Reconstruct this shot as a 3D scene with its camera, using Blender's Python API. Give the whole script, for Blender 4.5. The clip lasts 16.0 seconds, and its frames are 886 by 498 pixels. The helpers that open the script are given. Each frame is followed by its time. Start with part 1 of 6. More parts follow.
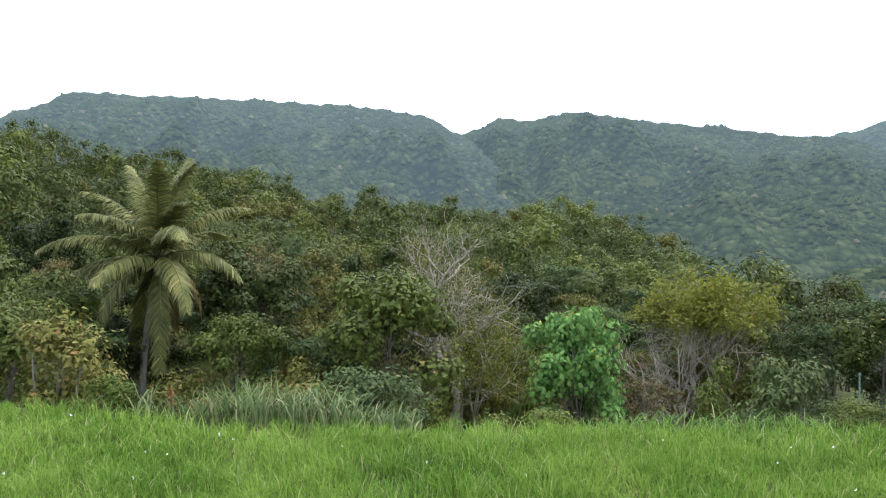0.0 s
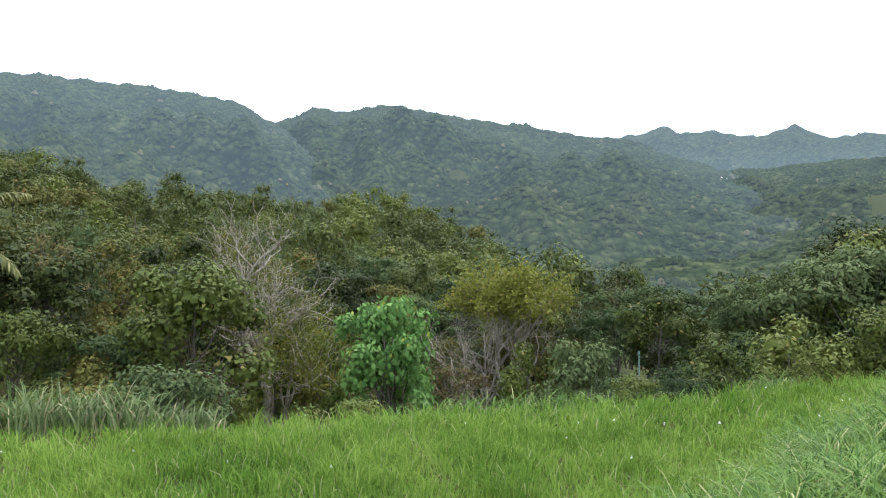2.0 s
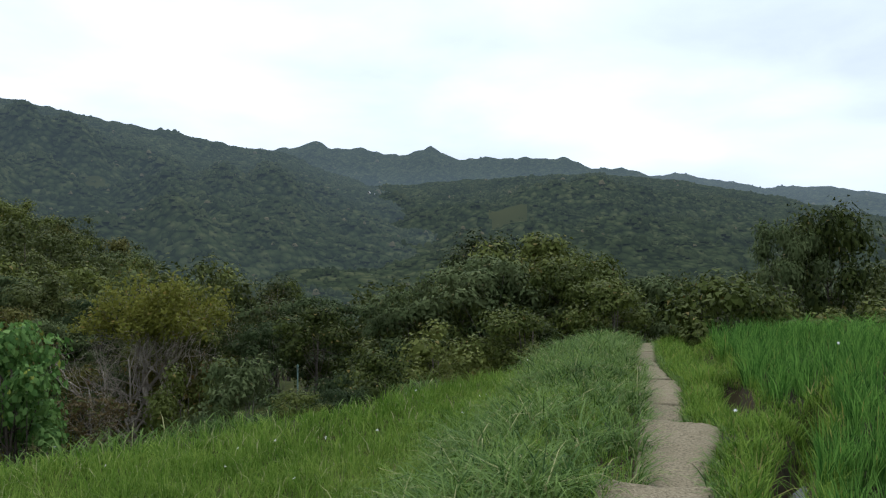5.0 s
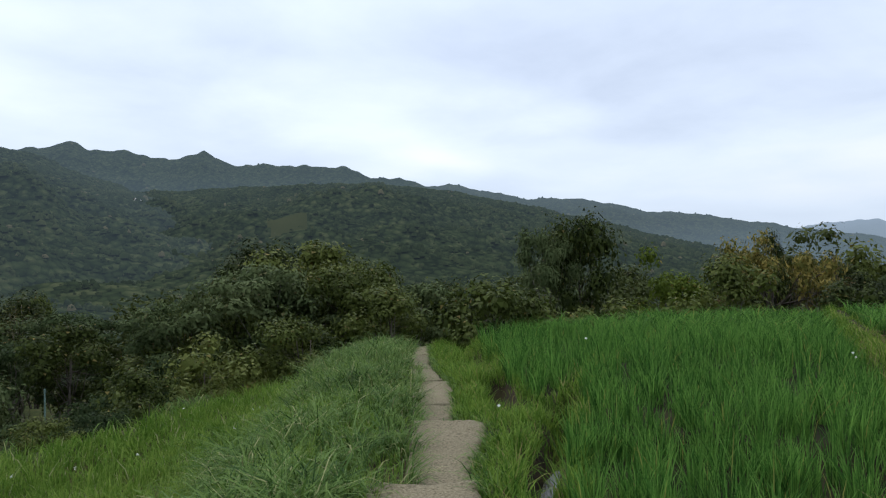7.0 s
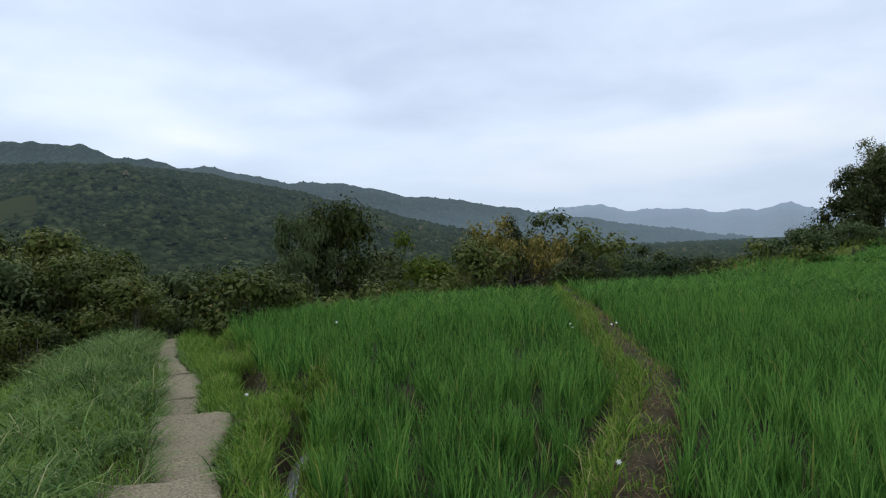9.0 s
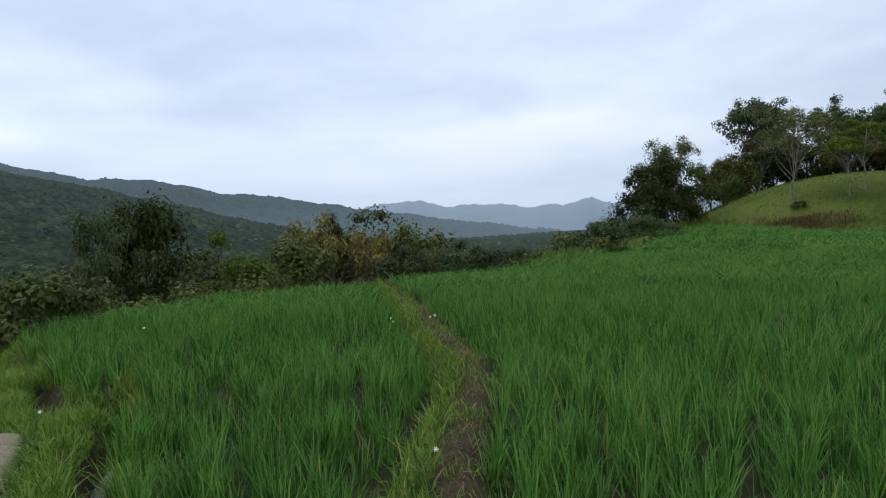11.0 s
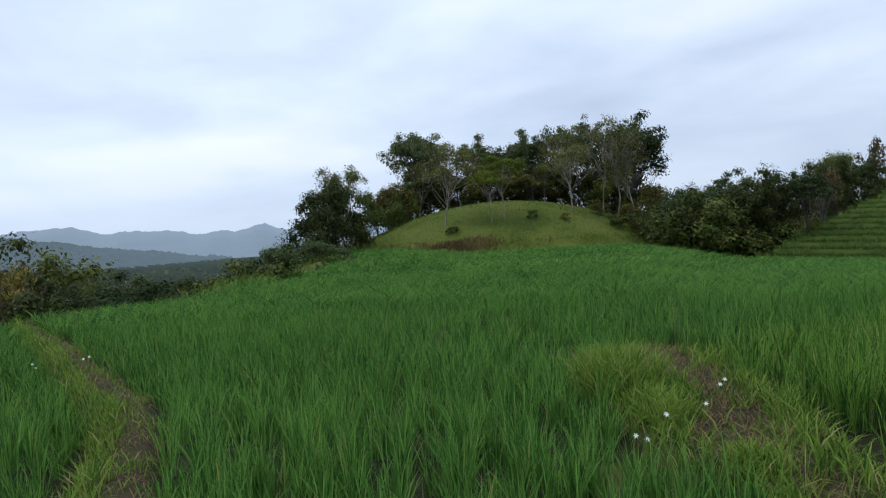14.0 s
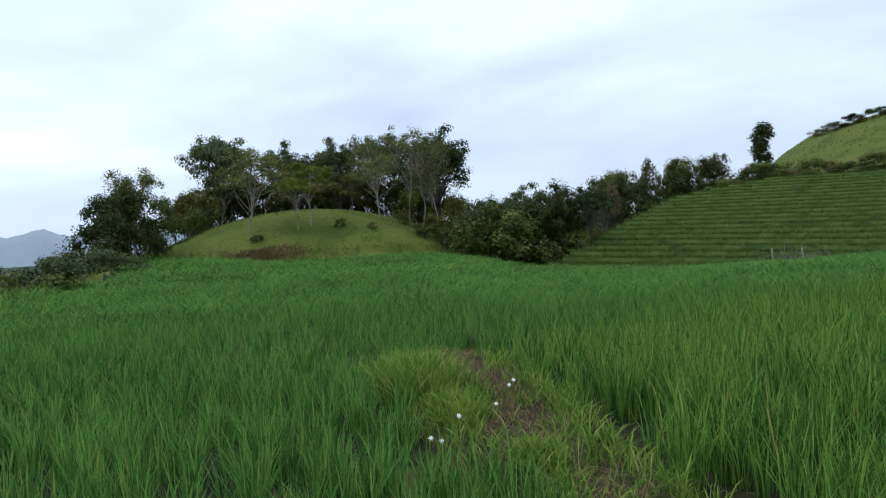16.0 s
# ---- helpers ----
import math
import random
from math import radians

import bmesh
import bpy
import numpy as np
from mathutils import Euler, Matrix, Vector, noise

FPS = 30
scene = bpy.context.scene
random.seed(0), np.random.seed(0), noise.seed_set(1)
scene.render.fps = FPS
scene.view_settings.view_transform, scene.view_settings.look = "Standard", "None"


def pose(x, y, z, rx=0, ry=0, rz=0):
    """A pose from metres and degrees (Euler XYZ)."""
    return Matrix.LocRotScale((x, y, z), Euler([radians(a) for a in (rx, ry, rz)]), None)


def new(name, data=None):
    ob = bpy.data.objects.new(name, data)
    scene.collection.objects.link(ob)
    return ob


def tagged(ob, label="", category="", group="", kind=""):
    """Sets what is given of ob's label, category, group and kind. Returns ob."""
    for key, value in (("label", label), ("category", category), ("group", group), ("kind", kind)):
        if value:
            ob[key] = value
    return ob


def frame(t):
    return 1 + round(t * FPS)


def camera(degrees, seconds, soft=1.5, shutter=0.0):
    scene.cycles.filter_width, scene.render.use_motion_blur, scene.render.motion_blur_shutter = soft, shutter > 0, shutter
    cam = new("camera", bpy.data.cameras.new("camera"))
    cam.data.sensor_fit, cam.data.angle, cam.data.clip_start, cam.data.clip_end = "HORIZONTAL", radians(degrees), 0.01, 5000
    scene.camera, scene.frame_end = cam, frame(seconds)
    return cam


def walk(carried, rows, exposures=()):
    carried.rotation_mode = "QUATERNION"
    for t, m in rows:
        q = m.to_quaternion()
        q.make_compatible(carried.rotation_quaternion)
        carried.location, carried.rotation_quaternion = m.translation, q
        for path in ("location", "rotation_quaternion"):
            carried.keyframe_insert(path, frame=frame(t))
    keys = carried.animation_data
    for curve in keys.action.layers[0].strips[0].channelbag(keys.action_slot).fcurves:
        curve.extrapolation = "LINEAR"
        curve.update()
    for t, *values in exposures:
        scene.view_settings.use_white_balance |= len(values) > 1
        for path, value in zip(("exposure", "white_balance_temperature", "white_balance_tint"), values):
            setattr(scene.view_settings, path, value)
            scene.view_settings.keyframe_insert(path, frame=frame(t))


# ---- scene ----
SECONDS = 16.0
EYE_Z = 1.6
LENS = 62.7
cam = camera(LENS, SECONDS, 1.2)

# seconds, x, y, rise over the eye's height, yaw, pitch, roll
PATH = [
    (0.0, 0.000, 0.000, -0.000, 0.00, 0.00, 0.00), (0.5, 0.022, 0.008, -0.008, -3.89, -0.20, 0.06),
    (1.0, 0.048, -0.000, -0.009, -7.60, -0.39, -0.07), (1.5, 0.076, 0.004, -0.010, -10.97, -0.60, -0.14),
    (2.0, 0.100, 0.042, -0.014, -14.47, -0.68, -0.08), (2.5, 0.122, 0.120, -0.007, -18.70, -0.39, 0.13),
    (3.0, 0.140, 0.210, 0.000, -23.66, -0.30, 0.55), (3.5, 0.153, 0.267, 0.010, -28.19, -0.26, 0.59),
    (4.0, 0.162, 0.293, 0.013, -32.58, -0.16, 0.63), (6.5, 0.248, 0.288, -0.005, -53.85, 0.64, 0.73),
    (7.0, 0.267, 0.261, -0.011, -58.29, 0.59, 1.12), (7.5, 0.271, 0.224, -0.015, -63.02, 0.19, 1.38),
    (8.0, 0.263, 0.171, -0.006, -67.70, -0.36, 1.68), (8.5, 0.244, 0.118, 0.002, -72.36, -0.79, 1.74),
    (9.0, 0.228, 0.071, 0.002, -76.88, -1.10, 1.79), (11.5, 0.207, 0.021, -0.002, -94.22, -1.85, 2.92),
    (12.0, 0.219, 0.011, 0.006, -97.88, -1.60, 3.27), (12.5, 0.236, 0.003, 0.011, -101.86, -1.23, 4.12),
    (13.0, 0.258, 0.004, 0.012, -106.59, -1.18, 4.49), (13.5, 0.263, -0.003, 0.013, -111.44, -1.22, 3.32),
    (14.0, 0.271, -0.002, 0.010, -116.18, -1.21, 3.41), (14.5, 0.273, -0.005, 0.009, -120.92, -1.25, 3.35),
    (15.0, 0.272, -0.007, 0.010, -125.48, -1.34, 3.57), (15.5, 0.254, -0.010, 0.006, -129.36, -1.42, 3.75),
    (16.0, 0.210, -0.047, 0.007, -131.21, -1.37, 2.99),
]
# seconds, stops, kelvin, tint
EXPOSURES = [(0.0, 1.46, 6500, 10), (1.5, 1.46, 6500, 10), (2.5, 1.36, 6500, 10), (3.2, 1.04, 6500, 10), (4.2, 0.50, 6500, 10), (6.3, 0.02, 6500, 10), (8.0, -0.06, 6420, 10), (9.0, -0.12, 6340, 10), (11.5, -0.08, 6280, 10),
             (13.5, -0.04, 6240, 10), (14.5, 0.02, 6200, 10), (16.0, 0.18, 6150, 10)]
walk(cam, [(t, pose(x, y, EYE_Z + z, 90 + pitch, roll, yaw)) for t, x, y, z, yaw, pitch, roll in PATH], EXPOSURES)

# ---- sky and sun ----
SUN_AZ, SUN_EL = 38.0, 66.0
world = bpy.data.worlds.new("overcast_sky")
scene.world = world
world.use_nodes = True


class Nodes:
    """Short hand for building a node tree."""

    def __init__(self, tree):
        self.tree = tree
        tree.nodes.clear()

    def add(self, kind, operation=None, **values):
        node = self.tree.nodes.new(kind)
        if operation:
            node.operation = operation
        for key, value in values.items():
            node.inputs[key].default_value = value
        return node

    def link(self, a, b):
        self.tree.links.new(a, b)


def ramp(n, source, stops):
    node = n.add("ShaderNodeValToRGB")
    while len(node.color_ramp.elements) < len(stops):
        node.color_ramp.elements.new(0.5)
    for e, (p, c) in zip(node.color_ramp.elements, stops):
        e.position, e.color = p, (*c, 1)
    n.link(source, node.inputs[0])
    return node.outputs[0]


def mix_rgb(n, blend, fac, a, b):
    node = n.add("ShaderNodeMix")
    node.data_type, node.blend_type = "RGBA", blend
    for value, i in ((fac, 0), (a, 6), (b, 7)):
        if isinstance(value, (int, float)):
            node.inputs[i].default_value = value
        elif isinstance(value, tuple):
            node.inputs[i].default_value = (*value, 1)
        else:
            n.link(value, node.inputs[i])
    return node.outputs[2]


def maths(n, op, a, b=0.0):
    node = n.add("ShaderNodeMath", operation=op)
    for value, i in ((a, 0), (b, 1)):
        if isinstance(value, (int, float)):
            node.inputs[i].default_value = value
        else:
            n.link(value, node.inputs[i])
    return node.outputs[0]


def build_sky():
    n = Nodes(world.node_tree)
    tex = n.add("ShaderNodeTexCoord")
    sep = n.add("ShaderNodeSeparateXYZ")
    n.link(tex.outputs["Generated"], sep.inputs[0])
    z = maths(n, "MAXIMUM", sep.outputs[2], 0.0)
    flat = maths(n, "ADD", z, 0.16)
    comb = n.add("ShaderNodeCombineXYZ")
    n.link(maths(n, "DIVIDE", sep.outputs[0], flat), comb.inputs[0])
    n.link(maths(n, "DIVIDE", sep.outputs[1], flat), comb.inputs[1])
    big = n.add("ShaderNodeTexNoise", Scale=0.4, Detail=3.0, Roughness=0.5, Distortion=0.4)
    n.link(comb.outputs[0], big.inputs["Vector"])
    fine = n.add("ShaderNodeTexNoise", Scale=1.6, Detail=6.0, Roughness=0.55, Distortion=0.2)
    n.link(comb.outputs[0], fine.inputs["Vector"])
    cover = maths(n, "ADD", maths(n, "MULTIPLY", big.outputs[0], 0.78), maths(n, "MULTIPLY", fine.outputs[0], 0.22))
    cloud = ramp(n, cover, [(0.36, (0.50, 0.59, 0.76)), (0.46, (0.65, 0.75, 0.92)), (0.54, (0.78, 0.88, 1.03)), (0.66, (1.00, 1.04, 1.08))])
    # veil near the horizon
    veil = n.add("ShaderNodeMapRange")
    veil.interpolation_type = "SMOOTHSTEP"
    veil.inputs["From Min"].default_value, veil.inputs["From Max"].default_value = 0.02, 0.22
    veil.inputs["To Min"].default_value, veil.inputs["To Max"].default_value = 0.75, 0.0
    n.link(z, veil.inputs["Value"])
    cloud = mix_rgb(n, "MIX", veil.outputs[0], cloud, (0.66, 0.77, 0.92))
    # the cloud is brighter round the hidden sun
    sun = Vector((math.sin(radians(SUN_AZ)) * math.cos(radians(SUN_EL)), math.cos(radians(SUN_AZ)) * math.cos(radians(SUN_EL)), math.sin(radians(SUN_EL))))
    dot = n.add("ShaderNodeVectorMath", operation="DOT_PRODUCT")
    n.link(tex.outputs["Generated"], dot.inputs[0])
    dot.inputs[1].default_value = sun
    glow = n.add("ShaderNodeMapRange")
    glow.interpolation_type = "SMOOTHSTEP"
    glow.inputs["From Min"].default_value, glow.inputs["From Max"].default_value = -0.1, 1.0
    glow.inputs["To Min"].default_value, glow.inputs["To Max"].default_value = 1.0, 1.3
    n.link(dot.outputs["Value"], glow.inputs["Value"])
    bright = n.add("ShaderNodeVectorMath", operation="SCALE")
    n.link(cloud, bright.inputs[0])
    n.link(glow.outputs[0], bright.inputs["Scale"])
    sky = n.add("ShaderNodeTexSky")
    sky.sky_type, sky.sun_disc, sky.dust_density = "NISHITA", False, 4.0
    sky.sun_elevation, sky.sun_rotation = radians(SUN_EL), radians(SUN_AZ)
    back_sky = n.add("ShaderNodeBackground", Strength=0.06)
    n.link(sky.outputs[0], back_sky.inputs[0])
    back_cloud = n.add("ShaderNodeBackground", Strength=1.06)
    n.link(bright.outputs[0], back_cloud.inputs[0])
    mix = n.add("ShaderNodeMixShader", Fac=0.88)
    n.link(back_sky.outputs[0], mix.inputs[1])
    n.link(back_cloud.outputs[0], mix.inputs[2])
    out = n.add("ShaderNodeOutputWorld")
    n.link(mix.outputs[0], out.inputs[0])


build_sky()
sun_lamp = new("sun", bpy.data.lights.new("sun", "SUN"))
sun_lamp.data.energy, sun_lamp.data.angle, sun_lamp.data.color = 1.5, radians(24), (1.0, 0.96, 0.88)
sun_lamp.matrix_world = pose(0, 0, 60, 90 - SUN_EL, 0, 180 - SUN_AZ)


# ---- materials ----
def material(name, build):
    m = bpy.data.materials.new(name)
    m.use_nodes = True
    n = Nodes(m.node_tree)
    out = n.add("ShaderNodeOutputMaterial")
    n.link(build(n), out.inputs[0])
    return m


def noise_at(n, scale, detail=4.0, space="Object", stretch=None):
    tex = n.add("ShaderNodeTexCoord")
    src = tex.outputs[space]
    if stretch:
        mapping = n.add("ShaderNodeMapping")
        mapping.inputs["Scale"].default_value = stretch
        n.link(src, mapping.inputs[0])
        src = mapping.outputs[0]
    node = n.add("ShaderNodeTexNoise", Scale=scale, Detail=detail)
    n.link(src, node.inputs["Vector"])
    return node.outputs[0]


def haze_glow_share(n, haze, far, mist):
    """Share of haze painted as glow into a far slope: more with distance, and low down as mist."""
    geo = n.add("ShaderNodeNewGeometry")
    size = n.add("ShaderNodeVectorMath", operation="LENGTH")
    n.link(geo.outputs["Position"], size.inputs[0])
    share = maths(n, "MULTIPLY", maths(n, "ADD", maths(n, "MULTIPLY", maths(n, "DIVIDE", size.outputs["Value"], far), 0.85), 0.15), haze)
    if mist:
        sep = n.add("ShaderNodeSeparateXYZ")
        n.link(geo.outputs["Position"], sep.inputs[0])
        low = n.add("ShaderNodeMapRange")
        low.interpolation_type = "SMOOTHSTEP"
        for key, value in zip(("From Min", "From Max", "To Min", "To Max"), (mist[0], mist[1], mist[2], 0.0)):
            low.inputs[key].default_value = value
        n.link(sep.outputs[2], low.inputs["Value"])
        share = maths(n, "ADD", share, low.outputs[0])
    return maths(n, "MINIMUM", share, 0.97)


def leafy(name, dark, mid, light, odd=None, odd_share=0.05, patch=0.3, through_light=0.35, gloss=0.08, haze=0.0, air=(0.4, 0.48, 0.56), own=0.62, drift=0.55, plant=0.12, far=0.0, mist=None):
    """Foliage: a colour of its own for each leaf and each plant, drifting in patches."""
    def build(n):
        geo = n.add("ShaderNodeNewGeometry")
        info = n.add("ShaderNodeObjectInfo")
        patches = noise_at(n, patch, 5.0, "Object")
        t = maths(n, "ADD", maths(n, "MULTIPLY", geo.outputs["Random Per Island"], own),
                  maths(n, "ADD", maths(n, "MULTIPLY", patches, drift), maths(n, "MULTIPLY", info.outputs["Random"], plant)))
        colour = ramp(n, t, [(0.25, dark), (0.55, mid), (0.95, light)])
        if odd:
            pick = maths(n, "GREATER_THAN", geo.outputs["Random Per Island"], 1.0 - odd_share)
            colour = mix_rgb(n, "MIX", maths(n, "MULTIPLY", pick, 0.8), colour, odd)
        front = n.add("ShaderNodeBsdfPrincipled", Roughness=0.55)
        front.inputs["Specular IOR Level"].default_value = gloss
        n.link(colour, front.inputs["Base Color"])
        back = n.add("ShaderNodeBsdfTranslucent")
        n.link(colour, back.inputs[0])
        mix = n.add("ShaderNodeMixShader", Fac=through_light)
        n.link(front.outputs[0], mix.inputs[1])
        n.link(back.outputs[0], mix.inputs[2])
        # painted haze: far leaves give off an even bluish glow
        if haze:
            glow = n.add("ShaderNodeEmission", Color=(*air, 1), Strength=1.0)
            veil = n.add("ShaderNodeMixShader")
            n.link(haze_glow_share(n, haze, far, mist), veil.inputs[0])
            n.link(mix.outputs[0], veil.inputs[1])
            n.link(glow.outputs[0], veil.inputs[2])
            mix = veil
        return mix.outputs[0]
    return material(name, build)


def rough(name, dark, light, scale, rough_value=0.9, bump=0.3, fine=8.0, stretch=None, third=None, by_piece=0.0):
    """Soil, bark, stone and the like: two scales of noise in colour and relief."""
    def build(n):
        a = noise_at(n, scale, 5.0, "Object", stretch)
        b = noise_at(n, scale * fine, 6.0, "Object", stretch)
        t = maths(n, "ADD", maths(n, "MULTIPLY", a, 0.6), maths(n, "MULTIPLY", b, 0.4))
        stops = [(0.40, dark), (0.60, light)] if third is None else [(0.38, dark), (0.51, light), (0.62, third)]
        colour = ramp(n, t, stops)
        if by_piece:
            info = n.add("ShaderNodeObjectInfo")
            shade = maths(n, "ADD", maths(n, "MULTIPLY", info.outputs["Random"], by_piece), 1.0 - by_piece / 2)
            tint = n.add("ShaderNodeCombineXYZ")
            for i in range(3):
                n.link(shade, tint.inputs[i])
            colour = mix_rgb(n, "MULTIPLY", 1.0, colour, tint.outputs[0])
        shader = n.add("ShaderNodeBsdfPrincipled", Roughness=rough_value)
        shader.inputs["Specular IOR Level"].default_value = 0.12
        n.link(colour, shader.inputs["Base Color"])
        bumps = n.add("ShaderNodeBump", Strength=bump, Distance=0.02)
        n.link(t, bumps.inputs["Height"])
        n.link(bumps.outputs[0], shader.inputs["Normal"])
        return shader.outputs[0]
    return material(name, build)


def canopy(name, dark, mid, light, cell, haze, air, far, mist):
    """Closed far woodland: crowns side by side, shade painted dark between them, each in a green of its own."""
    def build(n):
        tex = n.add("ShaderNodeTexCoord")
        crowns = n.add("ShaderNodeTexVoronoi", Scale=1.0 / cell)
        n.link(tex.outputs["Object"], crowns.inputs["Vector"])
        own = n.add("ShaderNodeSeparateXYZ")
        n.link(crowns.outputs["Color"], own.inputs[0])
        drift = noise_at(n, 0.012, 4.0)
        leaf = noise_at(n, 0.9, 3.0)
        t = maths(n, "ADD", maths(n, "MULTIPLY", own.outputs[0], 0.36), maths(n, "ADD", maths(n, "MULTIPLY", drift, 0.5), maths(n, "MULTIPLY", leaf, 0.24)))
        # painted shade: colour darkens towards the gaps between crowns
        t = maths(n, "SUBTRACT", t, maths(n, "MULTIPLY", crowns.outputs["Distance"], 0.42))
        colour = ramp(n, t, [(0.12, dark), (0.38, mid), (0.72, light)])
        shader = n.add("ShaderNodeBsdfDiffuse")
        n.link(colour, shader.inputs[0])
        bump = n.add("ShaderNodeBump", Strength=0.8, Distance=cell * 0.5)
        bump.invert = True
        n.link(crowns.outputs["Distance"], bump.inputs["Height"])
        n.link(bump.outputs[0], shader.inputs["Normal"])
        # painted haze: bluish glow mixed over the canopy's own colour
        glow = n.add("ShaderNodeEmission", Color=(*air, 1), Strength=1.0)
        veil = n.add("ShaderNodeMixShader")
        n.link(haze_glow_share(n, haze, far, mist), veil.inputs[0])
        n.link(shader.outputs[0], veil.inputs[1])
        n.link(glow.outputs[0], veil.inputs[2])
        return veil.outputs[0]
    return material(name, build)


RICE = leafy("rice_blades", (0.013, 0.049, 0.012), (0.063, 0.164, 0.029), (0.168, 0.330, 0.066), (0.32, 0.29, 0.08), 0.012, 0.22, 0.5, 0.04, own=0.7, drift=0.45)
RICE_SOUTH = leafy("taller_rice", (0.022, 0.070, 0.013), (0.098, 0.220, 0.033), (0.240, 0.385, 0.072), (0.42, 0.36, 0.11), 0.02, 0.3, 0.48, 0.04, own=0.7, drift=0.45)
TERRACE_GRASS = leafy("terrace_grass", (0.030, 0.078, 0.010), (0.096, 0.190, 0.025), (0.235, 0.330, 0.068), (0.40, 0.38, 0.22), 0.03, 0.7, 0.4, 0.03, own=0.5, drift=0.85)
BANK_GRASS = leafy("bank_grass", (0.009, 0.032, 0.007), (0.045, 0.102, 0.018), (0.140, 0.222, 0.056), (0.38, 0.36, 0.18), 0.05, 1.6, 0.3, 0.08, own=0.95, drift=0.6)
DIKE_GRASS = leafy("dike_grass", (0.024, 0.066, 0.010), (0.086, 0.178, 0.023), (0.200, 0.300, 0.052), (0.32, 0.26, 0.11), 0.035, 0.9, 0.35, 0.05, own=0.75)
REED = leafy("reed_blades", (0.045, 0.080, 0.024), (0.105, 0.150, 0.055), (0.21, 0.25, 0.12), (0.36, 0.30, 0.18), 0.10, 0.4, 0.3)
LEAF_DARK = leafy("dark_leaves", (0.014, 0.022, 0.006), (0.047, 0.062, 0.017), (0.108, 0.126, 0.037), (0.14, 0.11, 0.04), 0.012, 0.9, 0.2, 0.08, own=0.20, drift=0.42, plant=0.40)
LEAF_MID = leafy("green_leaves", (0.021, 0.032, 0.008), (0.076, 0.098, 0.021), (0.178, 0.195, 0.049), (0.20, 0.15, 0.05), 0.015, 0.9, 0.2, 0.08, own=0.20, drift=0.42, plant=0.40)
LEAF_OLIVE = leafy("olive_leaves", (0.026, 0.030, 0.009), (0.080, 0.083, 0.022), (0.175, 0.164, 0.051), (0.22, 0.14, 0.06), 0.03, 0.9, 0.18, 0.04, own=0.20, drift=0.42, plant=0.40)
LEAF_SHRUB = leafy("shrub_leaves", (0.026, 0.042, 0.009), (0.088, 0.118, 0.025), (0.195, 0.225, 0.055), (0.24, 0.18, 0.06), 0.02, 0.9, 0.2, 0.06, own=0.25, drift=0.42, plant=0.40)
LEAF_DRYING = leafy("drying_leaves", (0.042, 0.046, 0.013), (0.118, 0.116, 0.030), (0.230, 0.208, 0.066), (0.26, 0.15, 0.06), 0.05, 0.9, 0.2, 0.04, own=0.25, drift=0.42, plant=0.40)
LEAF_AIRY = leafy("airy_leaves", (0.050, 0.060, 0.018), (0.125, 0.138, 0.042), (0.240, 0.245, 0.085), (0.26, 0.20, 0.08), 0.03, 0.9, 0.3, 0.04, own=0.35, drift=0.4, plant=0.25)
LEAF_GREY = leafy("feathery_leaves", (0.024, 0.040, 0.016), (0.064, 0.090, 0.035), (0.138, 0.166, 0.070), (0.15, 0.13, 0.06), 0.012, 0.9, 0.18, 0.03, own=0.20, drift=0.42, plant=0.40)
LEAF_BRIGHT = leafy("bright_bush_leaves", (0.026, 0.068, 0.016), (0.078, 0.170, 0.040), (0.165, 0.285, 0.078), (0.34, 0.36, 0.06), 0.015, 0.9, 0.3, 0.1, own=0.6)
LEAF_YELLOW = leafy("yellow_leaves", (0.060, 0.074, 0.014), (0.145, 0.155, 0.028), (0.270, 0.262, 0.056), (0.28, 0.20, 0.06), 0.02, 0.8, 0.35, 0.05, own=0.20, drift=0.42, plant=0.40)
LEAF_ORANGE = leafy("orange_leaves", (0.060, 0.055, 0.020), (0.165, 0.130, 0.048), (0.31, 0.24, 0.115), (0.08, 0.10, 0.03), 0.25)
LEAF_BROWN = leafy("russet_leaves", (0.050, 0.036, 0.016), (0.10, 0.075, 0.030), (0.17, 0.125, 0.055), (0.06, 0.09, 0.02), 0.2)
PALM_GREEN = leafy("palm_leaflets", (0.026, 0.038, 0.012), (0.098, 0.108, 0.032), (0.255, 0.240, 0.080), (0.36, 0.31, 0.13), 0.04, 1.3, 0.25, 0.15, own=0.4, drift=0.7)
PALM_DRY = leafy("dry_palm_leaflets", (0.14, 0.11, 0.05), (0.24, 0.19, 0.09), (0.34, 0.27, 0.13))
KNOLL_GRASS = leafy("knoll_grass", (0.050, 0.080, 0.012), (0.105, 0.148, 0.025), (0.175, 0.205, 0.045), (0.20, 0.15, 0.06), 0.05, 0.12, 0.4, 0.04)
DIKE_TUFT = leafy("dike_tufts", (0.032, 0.078, 0.011), (0.105, 0.195, 0.026), (0.215, 0.300, 0.052), (0.34, 0.28, 0.13), 0.05, 0.9, 0.35, 0.04, own=0.75)
DRY_GRASS = leafy("dry_grass", (0.08, 0.050, 0.022), (0.165, 0.108, 0.052), (0.26, 0.18, 0.09), (0.10, 0.13, 0.03), 0.25, 0.4, 0.3)
PETAL = leafy("white_petals", (0.7, 0.7, 0.66), (0.8, 0.8, 0.77), (0.85, 0.85, 0.83), None, 0, 1.0, 0.25)
RED_LEAF = leafy("red_leaves", (0.12, 0.04, 0.02), (0.22, 0.07, 0.04), (0.32, 0.12, 0.06))
LEAF_LIME = leafy("lime_leaves", (0.050, 0.080, 0.011), (0.120, 0.160, 0.022), (0.230, 0.265, 0.042), (0.30, 0.22, 0.06), 0.02, 0.8, 0.3, 0.05, own=0.20, drift=0.42, plant=0.40)
